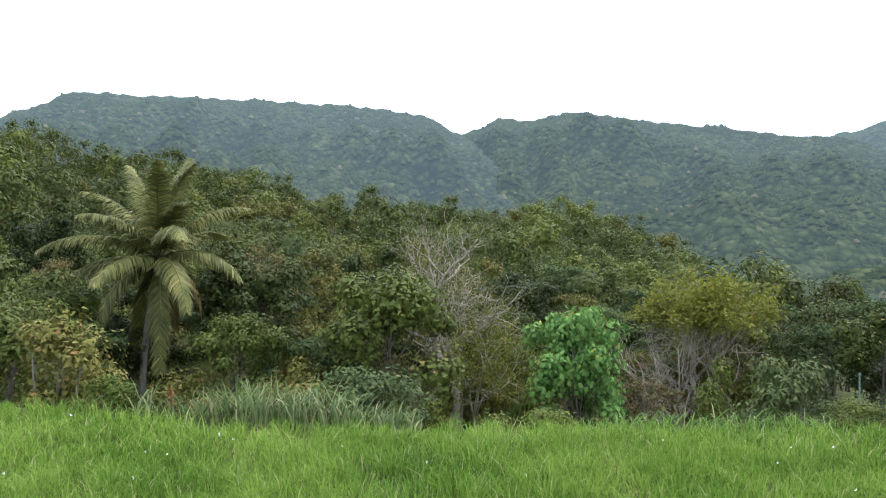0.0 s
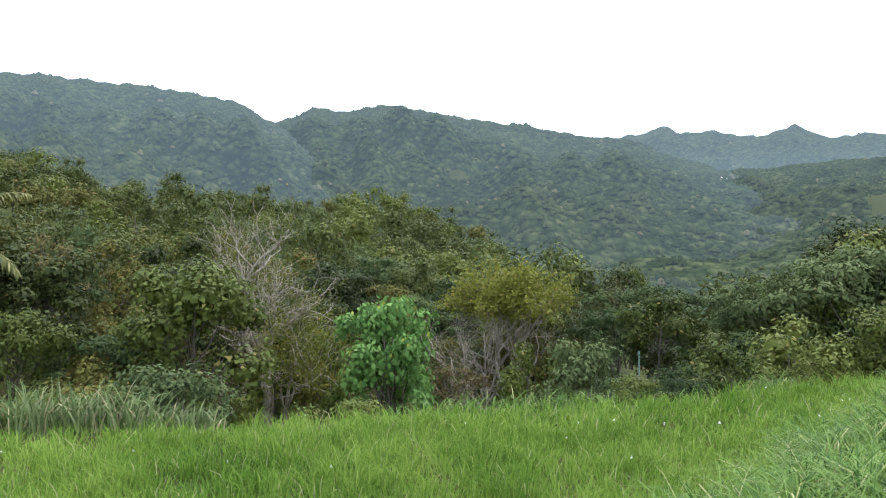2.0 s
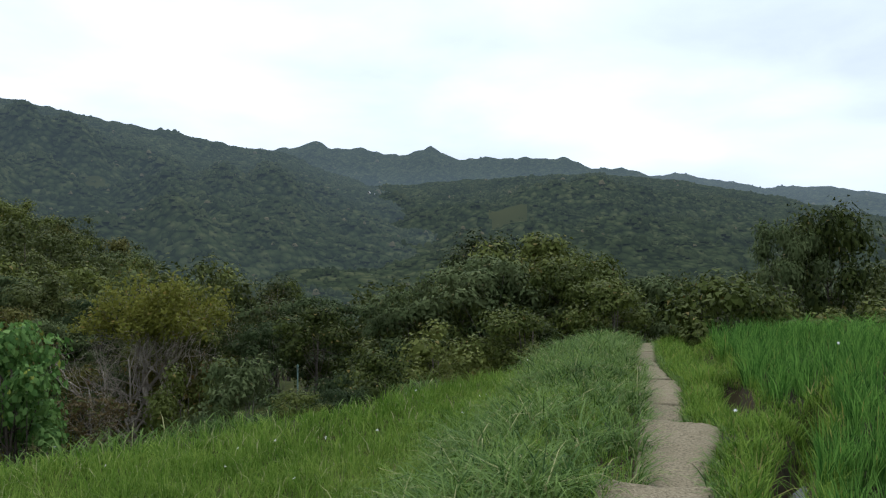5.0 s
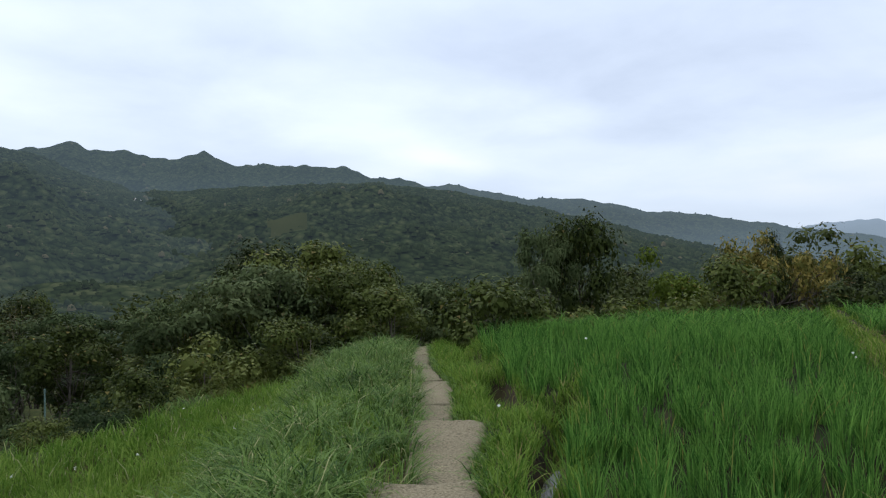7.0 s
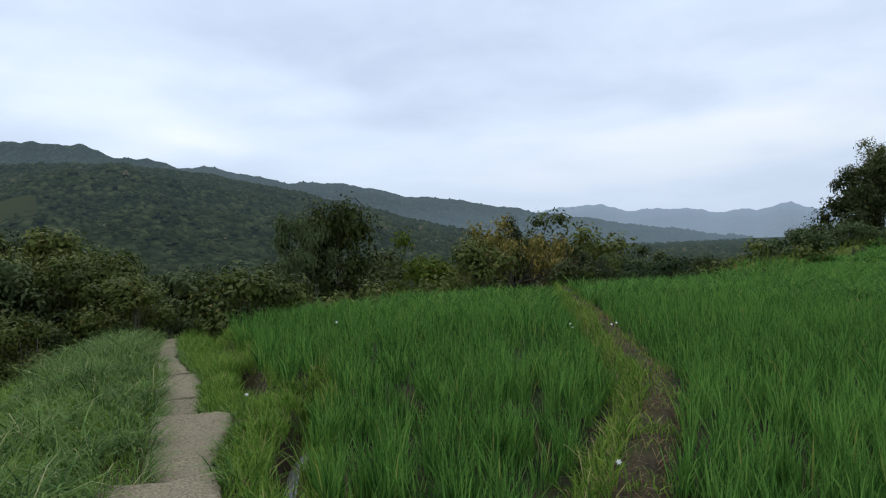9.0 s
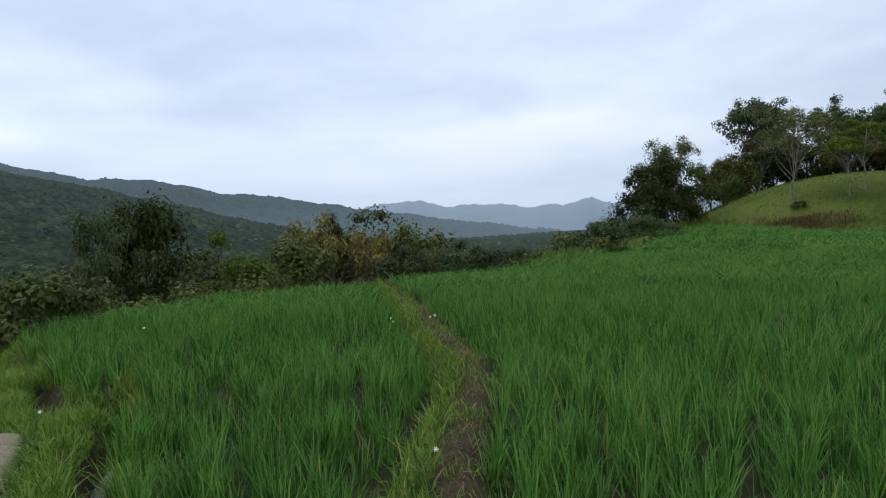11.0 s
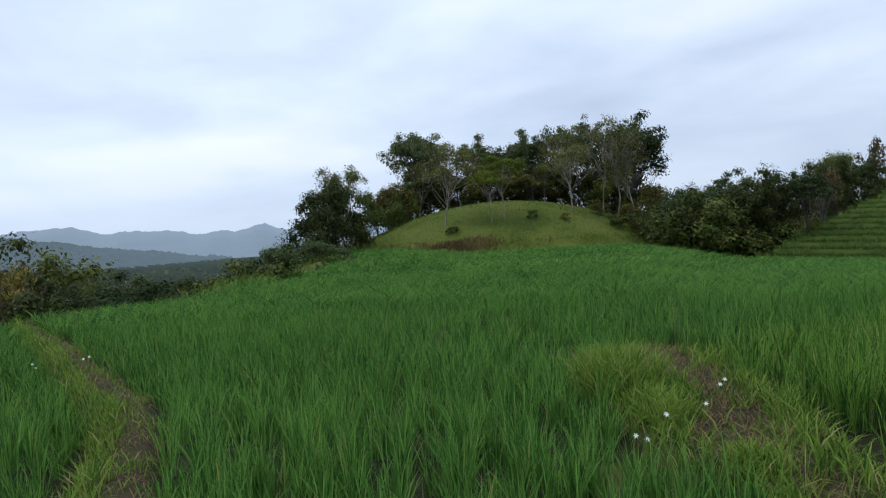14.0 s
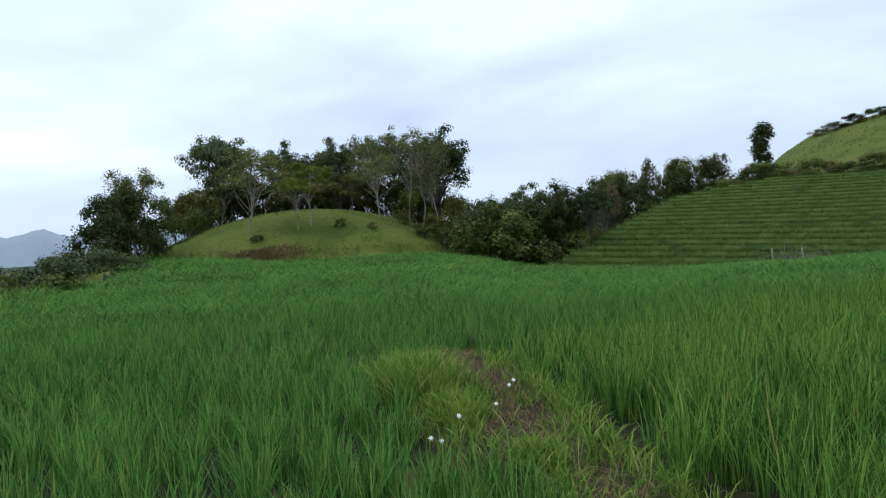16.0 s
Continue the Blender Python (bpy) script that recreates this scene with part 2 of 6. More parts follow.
LEAF_GOLD = leafy("golden_leaves", (0.030, 0.038, 0.011), (0.150, 0.132, 0.032), (0.380, 0.300, 0.085), (0.10, 0.12, 0.03), 0.2, 0.9, 0.3, 0.05, own=0.85, drift=0.4)
BARK_GREY = rough("grey_bark", (0.070, 0.064, 0.054), (0.19, 0.175, 0.15), 3.0, 0.95, 0.5, 6.0, (1, 1, 0.3))
BARK_DARK = rough("dark_bark", (0.045, 0.038, 0.03), (0.13, 0.11, 0.09), 3.0, 0.9, 0.5, 6.0, (1, 1, 0.3))
BARK_PALE = rough("pale_bark", (0.16, 0.135, 0.105), (0.36, 0.32, 0.26), 3.0, 0.9, 0.4, 6.0, (1, 1, 0.4))
CONCRETE = rough("worn_concrete", (0.085, 0.070, 0.043), (0.185, 0.158, 0.104), 48.0, 0.97, 0.5, 3.0, None, (0.250, 0.218, 0.148), 0.45)
MUD = rough("paddy_mud", (0.010, 0.013, 0.005), (0.028, 0.026, 0.011), 2.0, 0.95, 0.6, 9.0)
SOIL = rough("dike_soil", (0.016, 0.013, 0.007), (0.048, 0.036, 0.020), 3.4, 0.97, 1.0, 9.0, None, (0.028, 0.032, 0.011))
GROUND = rough("weedy_ground", (0.014, 0.021, 0.005), (0.044, 0.056, 0.013), 0.6, 0.97, 0.6, 12.0, None, (0.060, 0.048, 0.020))
TURF = rough("hill_turf", (0.040, 0.060, 0.009), (0.082, 0.108, 0.017), 0.35, 0.97, 0.8, 14.0, None, (0.095, 0.105, 0.025))


# ---- mesh tools ----
def mesh(name, verts, tris, mat, smooth=False):
    me = bpy.data.meshes.new(name)
    verts = np.asarray(verts, np.float32).reshape(-1, 3)
    tris = np.asarray(tris, np.int32).reshape(-1, 3)
    me.vertices.add(len(verts))
    me.vertices.foreach_set("co", verts.ravel())
    me.loops.add(tris.size)
    me.loops.foreach_set("vertex_index", tris.ravel())
    me.polygons.add(len(tris))
    me.polygons.foreach_set("loop_start", np.arange(0, tris.size, 3, dtype=np.int32))
    if smooth:
        me.polygons.foreach_set("use_smooth", np.ones(len(tris), bool))
    me.update(calc_edges=True)
    me.validate()
    me.materials.append(mat)
    return me


def part(name, me, parent, label=""):
    ob = new(name, me)
    ob.parent = parent
    if label:
        ob["label"] = label
    return ob


class Heap:
    """Collects triangles for one mesh."""

    def __init__(self):
        self.v, self.f, self.n = [], [], 0

    def put(self, v, f):
        v = np.asarray(v, float).reshape(-1, 3)
        self.v.append(v)
        self.f.append(np.asarray(f, int).reshape(-1, 3) + self.n)
        self.n += len(v)

    def mesh(self, name, mat, smooth=False):
        return mesh(name, np.concatenate(self.v), np.concatenate(self.f), mat, smooth)


def unit(v):
    return v / np.maximum(np.linalg.norm(v, axis=-1, keepdims=True), 1e-9)


def tube(points, radii, sides=6):
    """A tapered, bent stem."""
    p = np.asarray(points, float)
    r = np.asarray(radii, float)
    d = unit(np.gradient(p, axis=0))
    ref = np.where(np.abs(d[:, 2:3]) > 0.9, [[1.0, 0, 0]], [[0, 0, 1.0]])
    a = unit(np.cross(d, ref))
    b = np.cross(d, a)
    ang = np.linspace(0, 2 * np.pi, sides, endpoint=False)
    ring = p[:, None] + r[:, None, None] * (np.cos(ang)[None, :, None] * a[:, None] + np.sin(ang)[None, :, None] * b[:, None])
    v = ring.reshape(-1, 3)
    i = np.arange(len(p) - 1)[:, None] * sides
    j = np.arange(sides)[None]
    k = (j + 1) % sides
    f = np.concatenate([np.stack([i + j, i + k, i + sides + k], -1).reshape(-1, 3), np.stack([i + j, i + sides + k, i + sides + j], -1).reshape(-1, 3)])
    cap = np.stack([np.full(sides - 2, (len(p) - 1) * sides), (len(p) - 1) * sides + np.arange(1, sides - 1), (len(p) - 1) * sides + np.arange(2, sides)], -1)
    return v, np.concatenate([f, cap])


def leaves(rng, at, way, up, length, width, fold=0.15, shape=4):
    """Folded leaf blades at points, each of two triangles, or of one."""
    n = len(at)
    length = np.broadcast_to(length, n)[:, None]
    width = np.broadcast_to(width, n)[:, None]
    side = unit(np.cross(way, up))
    nrm = np.cross(side, way)
    mid = at + way * length * 0.45 - nrm * length * fold * 0.3
    v = np.stack([at, mid + side * width / 2 - nrm * width * fold, at + way * length - nrm * length * fold, mid - side * width / 2 - nrm * width * fold], 1).reshape(-1, 3)
    if shape == 3:
        v = np.stack([at - side * width * 0.5, at + side * width * 0.5, at + way * length], 1).reshape(-1, 3)
        return v, np.arange(len(v)).reshape(-1, 3)
    i = np.arange(n)[:, None] * 4
    return v, np.concatenate([i + [0, 1, 2], i + [0, 2, 3]])


def blades(rng, root, height, width, lean, droop=0.25, heading=None, segs=3):
    """Grass and rice blades: tapered bent strips."""
    n = len(root)
    ang = rng.uniform(0, 2 * np.pi, n) if heading is None else heading
    d = np.stack([np.cos(ang), np.sin(ang), np.zeros(n)], 1)
    turn = ang + rng.uniform(0.6, 2.5, n)
    side = np.stack([np.cos(turn), np.sin(turn), np.zeros(n)], 1)
    h, w, l, dr = [np.broadcast_to(a, n)[:, None] for a in (height, width, lean, droop)]
    rows = []
    steps = {3: ((0, 0.75), (0.4, 1.0), (0.75, 0.7)), 2: ((0, 0.9), (0.55, 1.0)), 1: ((0, 1.0),)}[segs]
    for s, k in steps:
        c = root + d * h * l * s ** 1.8 + np.array([0, 0, 1.0]) * h * (s - dr * s ** 3)
        rows += [c - side * w * k / 2, c + side * w * k / 2]
    rows.append(root + d * h * l + np.array([0, 0, 1.0]) * h * (1 - dr))
    m = len(rows)
    v = np.stack(rows, 1).reshape(-1, 3)
    i = np.arange(n)[:, None] * m
    f = []
    for s in range(len(steps) - 1):
        f += [i + [2 * s, 2 * s + 1, 2 * s + 3], i + [2 * s, 2 * s + 3, 2 * s + 2]]
    f.append(i + [m - 3, m - 2, m - 1])
    return v, np.concatenate(f)


# ---- the lie of the land ----
def interp(az, *pairs):
    a = np.array(pairs, float)
    return np.interp(az, a[:, 0], a[:, 1])


def smooth(a, b, x):
    t = np.clip((x - a) / (b - a), 0, 1)
    return t * t * (3 - 2 * t)


def wave(x, y, scale, seed=0.0):
    """Cheap smooth noise, about -1 to 1."""
    x, y = x / scale + seed * 3.1, y / scale - seed * 1.7
    return (np.sin(x * 1.3 + 1.1 * np.sin(y * 1.7 + seed)) + np.sin(y * 1.9 - x * 0.7 + 2.3 * seed) + np.sin(x * 2.9 + y * 2.3 + np.sin(x * 1.1))) / 3


PATH_AZ = 56.6
PU = np.array([math.sin(radians(PATH_AZ)), math.cos(radians(PATH_AZ))])
PN = np.array([-PU[1], PU[0]])
KNOLL = (53.6, -31.8)


def along(x, y):
    """Metres along the path and to its left."""
    return x * PU[0] + y * PU[1], x * PN[0] + y * PN[1]


def path_level(s):
    return np.interp(s, [-3, 5.56, 5.6, 8.2, 8.25, 12.9, 18, 24], [0.02, 0.0, -0.13, -0.16, -0.28, -0.36, -0.58, -1.6])


def ditch_line(s):
    """How far left of the path's middle the wet ditch between verge and rice runs."""
    return np.interp(s, [0, 5.5, 6.46, 7.9, 8.7, 9.1, 9.4, 11.2, 13.7, 18], [-0.74, -0.76, -0.95, -1.36, -1.55, -1.15, -0.92, -1.02, -0.9, -0.6])


def ditch_depth(s):
    return np.interp(s, [0, 5.2, 5.8, 8.4, 8.8, 9.1, 9.4, 11.0, 11.4, 13.2, 13.6, 14.0, 14.3], [0.35, 0.5, 1, 1, 0.2, 0.2, 1, 1, 0.1, 0.1, 0.8, 0.8, 0])


def terrace_edge(x):
    """The y at which the lower grass terrace breaks off."""
    return 9.3 + np.where(x < 2, 0.022, 0.0085) * (x - 2) ** 2


def rice_edge(az):
    """How far the rice reaches."""
    return interp(az, (40, 17.5), (56, 17.2), (58, 14.5), (60, 14.6), (64, 16.2), (69, 17.8), (74, 19.6), (80, 20.2), (86, 20.8), (95, 22.8), (102, 28), (106, 36), (109, 50), (132, 50.5), (134, 48), (136, 46), (142, 46), (160, 44), (180, 42))


def dike_one(x):
    return np.interp(x, [3, 5, 7, 8.5, 10, 13.5, 18.6, 22], [0.15, 0.05, -0.2, -0.2, 0.05, 0.45, 1.25, 1.7])


def dike_off(x, y):
    """Distance from the two dikes in the rice, and the place along and across the second."""
    d1 = np.hypot(y - dike_one(x), np.maximum(0, np.maximum(2.0 - x, x - 21)))
    s, w = (x - 3.0) * 0.84 - (y + 3.7) * 0.54, (x - 3.0) * 0.54 + (y + 3.7) * 0.84
    low = np.interp(s, [-1.5, 0.5, 1.65, 3.0, 4.3, 4.8], [-0.30, -0.24, -0.36, -0.2, -0.05, 0.1]) + 0.06 * wave(s, s * 0, 0.35, 4)
    high = np.interp(s, [-1.5, 0.1, 0.9, 2.2, 3.0, 3.6, 4.8], [0.30, 0.42, 0.72, 1.12, 1.2, 0.9, 0.3]) + 0.06 * wave(s, s * 0, 0.35, 1)
    d2 = np.hypot(np.maximum(0, np.maximum(low - w, w - high)), np.maximum(0, np.maximum(-1.5 - s, s - 4.8)))
    return d1, d2


def dike_two(x, y):
    """Along and across the second dike."""
    return (x - 3.0) * 0.84 - (y + 3.7) * 0.54, (x - 3.0) * 0.54 + (y + 3.7) * 0.84


def bare_strip(x, y):
    """The trodden, nearly bare line along the second dike."""
    s, w = dike_two(x, y)
    return np.abs(w - 0.13 - 0.05 * np.sin(s * 2.0)) < np.interp(s, [0, 0.8, 1.6, 2.4, 3.4, 4.2], [0.2, 0.3, 0.2, 0.15, 0.3, 0.22]) + 0.07 * wave(x, y, 0.2, 3)


DIKE_THREE = ((7.3, 8.1, 9.2, 10.6, 12.5, 14.8), (3.1, 3.5, 3.75, 3.9, 4.1, 4.4))


def dike_three(x, y):
    """Distance from the grassy step between the two nearest paddies, north of it above zero."""
    return np.where((x > 6.8) & (x < 15), y - np.interp(x, *DIKE_THREE), 9.0)


def past_lip(x, y):
    """How far beyond the lip of the higher southern paddy."""
    return x - (6.3 + 0.17 * (y + 7.0))


def foot_z(az):
    return interp(az, (135, -0.9), (140, -1.15), (150, -1.5), (160, -1.8), (180, -2.0))


def field_level(x, y, az, r):
    fall = smooth(0.2, 26, past_lip(x, y)) * smooth(129, 139, az)
    north = -0.20 + 0.10 * smooth(-0.3, 0.3, dike_one(x) - y) * (x > 2) + 0.08 * smooth(30, 48, r)
    return north * (1 - fall) + foot_z(az) * fall


SLOPE, RUN = 0.19, 1.75


def hill_foot(az):
    return interp(az, (130, 60), (136, 47), (142, 46), (150, 46), (160, 44), (185, 42))


def hill_run(az):
    return interp(az, (138.5, 0), (140, 2), (143, 9), (149, 27), (155, 36), (162, 36), (185, 36))


def ground(x, y):
    x, y = np.asarray(x, float), np.asarray(y, float)
    r = np.hypot(x, y) + 1e-6
    az = np.degrees(np.arctan2(x, y))
    az = np.where(az < -150, az + 360, az)
    s, w = along(x, y)
    pathz = path_level(s) - 0.05
    # lower terrace and the wooded gully to the north
    over = y - terrace_edge(x)
    low = -0.93 + 0.05 * wave(x, y, 2.0) - 2.8 * smooth(0.3, 6, over) - 1.1 * smooth(5, 18, over)
    k = smooth(0.8, 3.0, w)
    bank = pathz * (1 - k) + np.minimum(low, pathz) * k
    crest = interp(az, (-60, 100), (-31, 95), (-16, 110), (5, 130), (14, 110), (24, 70), (60, 60))
    top = interp(az, (-90, 13), (-31, 8.4), (-24, 8.2), (-16, 6.6), (-10, 4.6), (-3, 3.9), (5, 3.2), (12, 2.0), (17, -3), (22, -8), (60, -18), (110, -22), (160, -22))
    t = (r - 30) / (crest - 30)
    hill = -5.0 + (top + 5.0) * smooth(-0.05, 1.0, t) + 1.1 * wave(x, y, 16, 1) * smooth(30, 45, r)
    hill = np.where(r > crest, top + (-34.0 - top) * smooth(0, 1, (r - crest) / 190), hill)
    north = bank + (hill - bank) * smooth(28, 36, r)
    # rice fields
    edge = rice_edge(az)
    d1, d2 = dike_off(x, y)
    lvl = field_level(x, y, az, r) + 0.02 * wave(x, y, 1.3, 2)
    lvl = lvl + 0.20 * (1 - smooth(0.15, 0.42, d1)) + 0.17 * (1 - smooth(0.02, 0.22, d2)) + (0.14 * (1 - smooth(-0.1, 0.22, dike_three(x, y)))) * (x > 6.8) * (x < 15) * smooth(0.3, 1.0, y - dike_one(x)) * smooth(15, 13, x)
    past = np.maximum(0, r - edge)
    drop = lvl - 4.2 * smooth(0.3, 7, past) - 25 * smooth(14, 160, past) - 6 * smooth(100, 400, r)
    # the knoll
    ka = math.atan2(KNOLL[0], KNOLL[1])
    u = (x - KNOLL[0]) * math.sin(ka) + (y - KNOLL[1]) * math.cos(ka)
    v = (x - KNOLL[0]) * math.cos(ka) - (y - KNOLL[1]) * math.sin(ka)
    q = np.hypot(u / 13.0, v / 13.4)
    knoll = -0.05 + 3.65 * np.maximum(0, 1 - q ** 2) + 0.45 * smooth(1.04, 0.97, q)
    beyond = lvl - 5 * smooth(0, 22, past)
    east = np.where(q < 1.04, np.maximum(knoll, beyond), beyond)
    rise = smooth(103, 110, az) * smooth(26, 46, r) * smooth(118, 112, az)
    east = east + 0.5 * rise * (q >= 1.04)
    # grassy lip above the wooded drop
    lip = 0.62 * np.exp(-((r - edge - 1.4) / 1.7) ** 2) * smooth(96, 100, az) * smooth(112.5, 109, az)
    # terraced slope to the south
    d = r - hill_foot(az)
    run = hill_run(az)
    full = np.clip(d, 0, run) * SLOPE - 0.35 * smooth(0, 2, d)
    upper = interp(az, (140, 0), (151, 0.0), (154, 1.2), (156.3, 6.0), (158, 8.4), (160.6, 10.0), (163, 11.3), (175, 14), (190, 15)) * smooth(34, 84, d)
    back = -smooth(0, 30, d - run) * 5 * smooth(156, 148, az)
    south = np.where(d > 0, foot_z(az) + full + upper + back, lvl)
    right = drop + (east - drop) * smooth(101, 107, az)
    right = right + lip + (south - right) * smooth(133, 138.5, az)
    # verge and ditch beside the path
    dl = ditch_line(s)
    verge = pathz + 0.03 + 0.05 * wave(s, w, 0.4, 5) - 0.40 * np.exp(-((w - dl) / 0.15) ** 2) * ditch_depth(s)
    k = np.where((s > 0) & (s < 18), smooth(0.02, -0.24, w - dl), 1)
    right = verge * (1 - k) + right * k
    out = north + (right - north) * smooth(-0.45, -0.6, w)
    # plain rise behind the camera
    behind = smooth(172, 195, az)
    out = out * (1 - behind) + behind * (-0.1 + 0.05 * r * smooth(2, 60, r) - 0.04 * np.maximum(0, r - 120))
    far = smooth(500, 900, r)
    return out * (1 - far) - 60 * far


def polar(azs, rs):
    a, r = np.meshgrid(np.radians(azs), rs, indexing="ij")
    return r * np.sin(a), r * np.cos(a)


def grid_tris(n, m, wrap=False):
    i = np.arange(n if wrap else n - 1)[:, None]
    j = np.arange(m - 1)[None]
    a, b = i * m + j, (i + 1) % n * m + j
    return np.concatenate([np.stack([a, a + 1, b + 1], -1).reshape(-1, 3), np.stack([a, b + 1, b], -1).reshape(-1, 3)])


def in_rice(x, y, r, az):
    s, w = along(x, y)
    d1, d2 = dike_off(x, y)
    q = np.hypot(x - KNOLL[0], y - KNOLL[1]) / 13.2
    near_path = w < ditch_line(s) - 0.16 - 0.08 * wave(s, s * 0, 0.6)
    return near_path & (r < rice_edge(az)) & (d1 > 0.31) & (d2 > np.where(dike_two(x, y)[1] < 0.1, 0.26, 0.10)) & (np.abs(dike_three(x, y)) > 0.15) & (np.hypot(x - 4.0, y + 3.2) > 0.42) & (q > 1.03) & (r > 1.3)


def build_ground():
    azs = np.concatenate([np.arange(-42, 176, 0.5), np.arange(176, 318, 4.0)])
    rs = np.concatenate([np.geomspace(0.5, 80, 190), np.geomspace(84, 4900, 44)])
    x, y = polar(azs, rs)
    z = ground(x, y)
    v = np.stack([x, y, z], -1).reshape(-1, 3)
    tris = grid_tris(len(azs), len(rs), True)
    hub = len(v)
    v = np.concatenate([v, [[0, 0, float(ground(0.01, 0.01))]]])
    i = np.arange(len(azs))
    tris = np.concatenate([tris, np.stack([np.full(len(azs), hub), i * len(rs), (i + 1) % len(azs) * len(rs)], -1)])
    me = mesh("ground", v, tris, GROUND, True)
    me.materials.append(MUD)
    me.materials.append(SOIL)
    me.materials.append(TURF)
    c = v[tris].mean(1)
    r, az = np.hypot(c[:, 0], c[:, 1]), np.degrees(np.arctan2(c[:, 0], c[:, 1]))
    d1, d2 = dike_off(c[:, 0], c[:, 1])
    s, w = along(c[:, 0], c[:, 1])
    kind = np.where(in_rice(c[:, 0], c[:, 1], r, az), 1, 0)
    kind = np.where((d1 < 0.32) | (d2 < 0.06) | ((w < 0.7) & (w > -1.2) & (s > -2) & (s < 18)), 2, kind)
    q = np.hypot(c[:, 0] - KNOLL[0], c[:, 1] - KNOLL[1]) / 13.2
    lip = (az > 96) & (az < 113) & (r > rice_edge(az)) & (r < rice_edge(az) + 5)
    kind = np.where((q < 1.08) | lip | ((az > 138) & (r > hill_foot(az) - 1)), 3, kind)
    me.polygons.foreach_set("material_index", kind.astype(np.int32))
    tagged(new("ground", me), "dark soil, mud and low weeds of a hillside farm", "ground", kind="structure")


build_ground()


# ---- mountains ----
# haze, air and mist: painted haze glow in each range's materials
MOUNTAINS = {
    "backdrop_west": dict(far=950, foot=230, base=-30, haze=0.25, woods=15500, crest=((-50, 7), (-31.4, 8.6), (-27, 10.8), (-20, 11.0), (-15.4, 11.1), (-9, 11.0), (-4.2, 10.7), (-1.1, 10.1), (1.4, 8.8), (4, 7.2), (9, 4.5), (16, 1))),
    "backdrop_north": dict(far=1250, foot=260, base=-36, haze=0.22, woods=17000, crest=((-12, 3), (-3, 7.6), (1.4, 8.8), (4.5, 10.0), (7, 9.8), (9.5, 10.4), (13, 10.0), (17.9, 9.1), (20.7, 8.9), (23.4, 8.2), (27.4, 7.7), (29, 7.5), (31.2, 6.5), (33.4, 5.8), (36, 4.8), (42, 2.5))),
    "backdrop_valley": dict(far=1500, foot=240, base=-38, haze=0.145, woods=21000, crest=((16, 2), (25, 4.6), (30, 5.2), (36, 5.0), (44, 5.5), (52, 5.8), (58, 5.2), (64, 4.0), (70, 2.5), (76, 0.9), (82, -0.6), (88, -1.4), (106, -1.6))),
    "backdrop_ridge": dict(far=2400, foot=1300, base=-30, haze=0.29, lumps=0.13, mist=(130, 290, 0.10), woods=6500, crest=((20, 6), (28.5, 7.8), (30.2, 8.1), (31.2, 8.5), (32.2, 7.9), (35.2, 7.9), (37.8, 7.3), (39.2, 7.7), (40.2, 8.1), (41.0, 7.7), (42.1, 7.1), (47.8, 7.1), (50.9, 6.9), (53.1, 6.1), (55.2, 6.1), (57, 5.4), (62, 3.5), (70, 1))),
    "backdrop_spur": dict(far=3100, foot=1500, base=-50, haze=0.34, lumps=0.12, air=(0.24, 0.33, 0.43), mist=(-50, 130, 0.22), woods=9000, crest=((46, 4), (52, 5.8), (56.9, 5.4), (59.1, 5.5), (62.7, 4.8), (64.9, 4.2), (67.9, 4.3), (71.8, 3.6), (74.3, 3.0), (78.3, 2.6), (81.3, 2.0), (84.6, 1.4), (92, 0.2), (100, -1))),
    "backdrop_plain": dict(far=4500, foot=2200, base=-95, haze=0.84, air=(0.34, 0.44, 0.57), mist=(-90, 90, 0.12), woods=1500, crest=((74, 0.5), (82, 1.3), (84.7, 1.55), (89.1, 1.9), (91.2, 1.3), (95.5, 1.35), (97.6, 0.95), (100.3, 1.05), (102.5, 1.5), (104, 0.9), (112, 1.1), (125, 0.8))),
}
# open fields on the slopes: range of hills, bearing, share of the way up, half width in degrees, half depth
CLEARINGS = (("backdrop_valley", 46.5, 0.46, 1.6, 0.035), ("backdrop_valley", 53.5, 0.66, 2.0, 0.04), ("backdrop_valley", 36.0, 0.60, 1.2, 0.03),
             ("backdrop_north", 25.5, 0.62, 1.4, 0.03), ("backdrop_valley", 64.0, 0.5, 2.0, 0.04), ("backdrop_valley", 31.0, 0.28, 1.8, 0.05), ("backdrop_north", 15.0, 0.55, 1.6, 0.025))


def mountain_height(spec, az, t):
    """Height at the share t of the way from the foot to the crest, and past it."""
    el = interp(az, *spec["crest"]) + 0.12 + spec.get("lumps", 0.12) * (wave(az * 9, az * 0 + spec["far"] * 0.01, 6.0, 1) + 0.5 * wave(az * 30, az * 0, 9.0, 2))
    top = EYE_Z + spec["far"] * np.tan(np.radians(el))
    r = spec["foot"] + (spec["far"] - spec["foot"]) * t
    rise = np.clip(t, 0, 1) ** 1.25
    x, y = r * np.sin(np.radians(az)), r * np.cos(np.radians(az))
    k = spec["far"] / 1000
    gully = wave(x + 0.6 * y, y - 0.5 * x, 95 * k, spec["far"] * 0.01) * 0.6 + wave(x - 0.7 * y, y + x, 38 * k, 3) * 0.4
    z = spec["base"] + (top - spec["base"]) * (rise + gully * 0.24 * np.sin(np.pi * np.clip(t, 0, 1)) ** 1.2)
    z = np.where(t < 0.99, np.minimum(z, EYE_Z + r * np.tan(np.radians(el - 0.5 * (1 - t)))), z)
    return r, np.where(t > 1, z - (t - 1) * (top - spec["base"]) * 1.2, z)


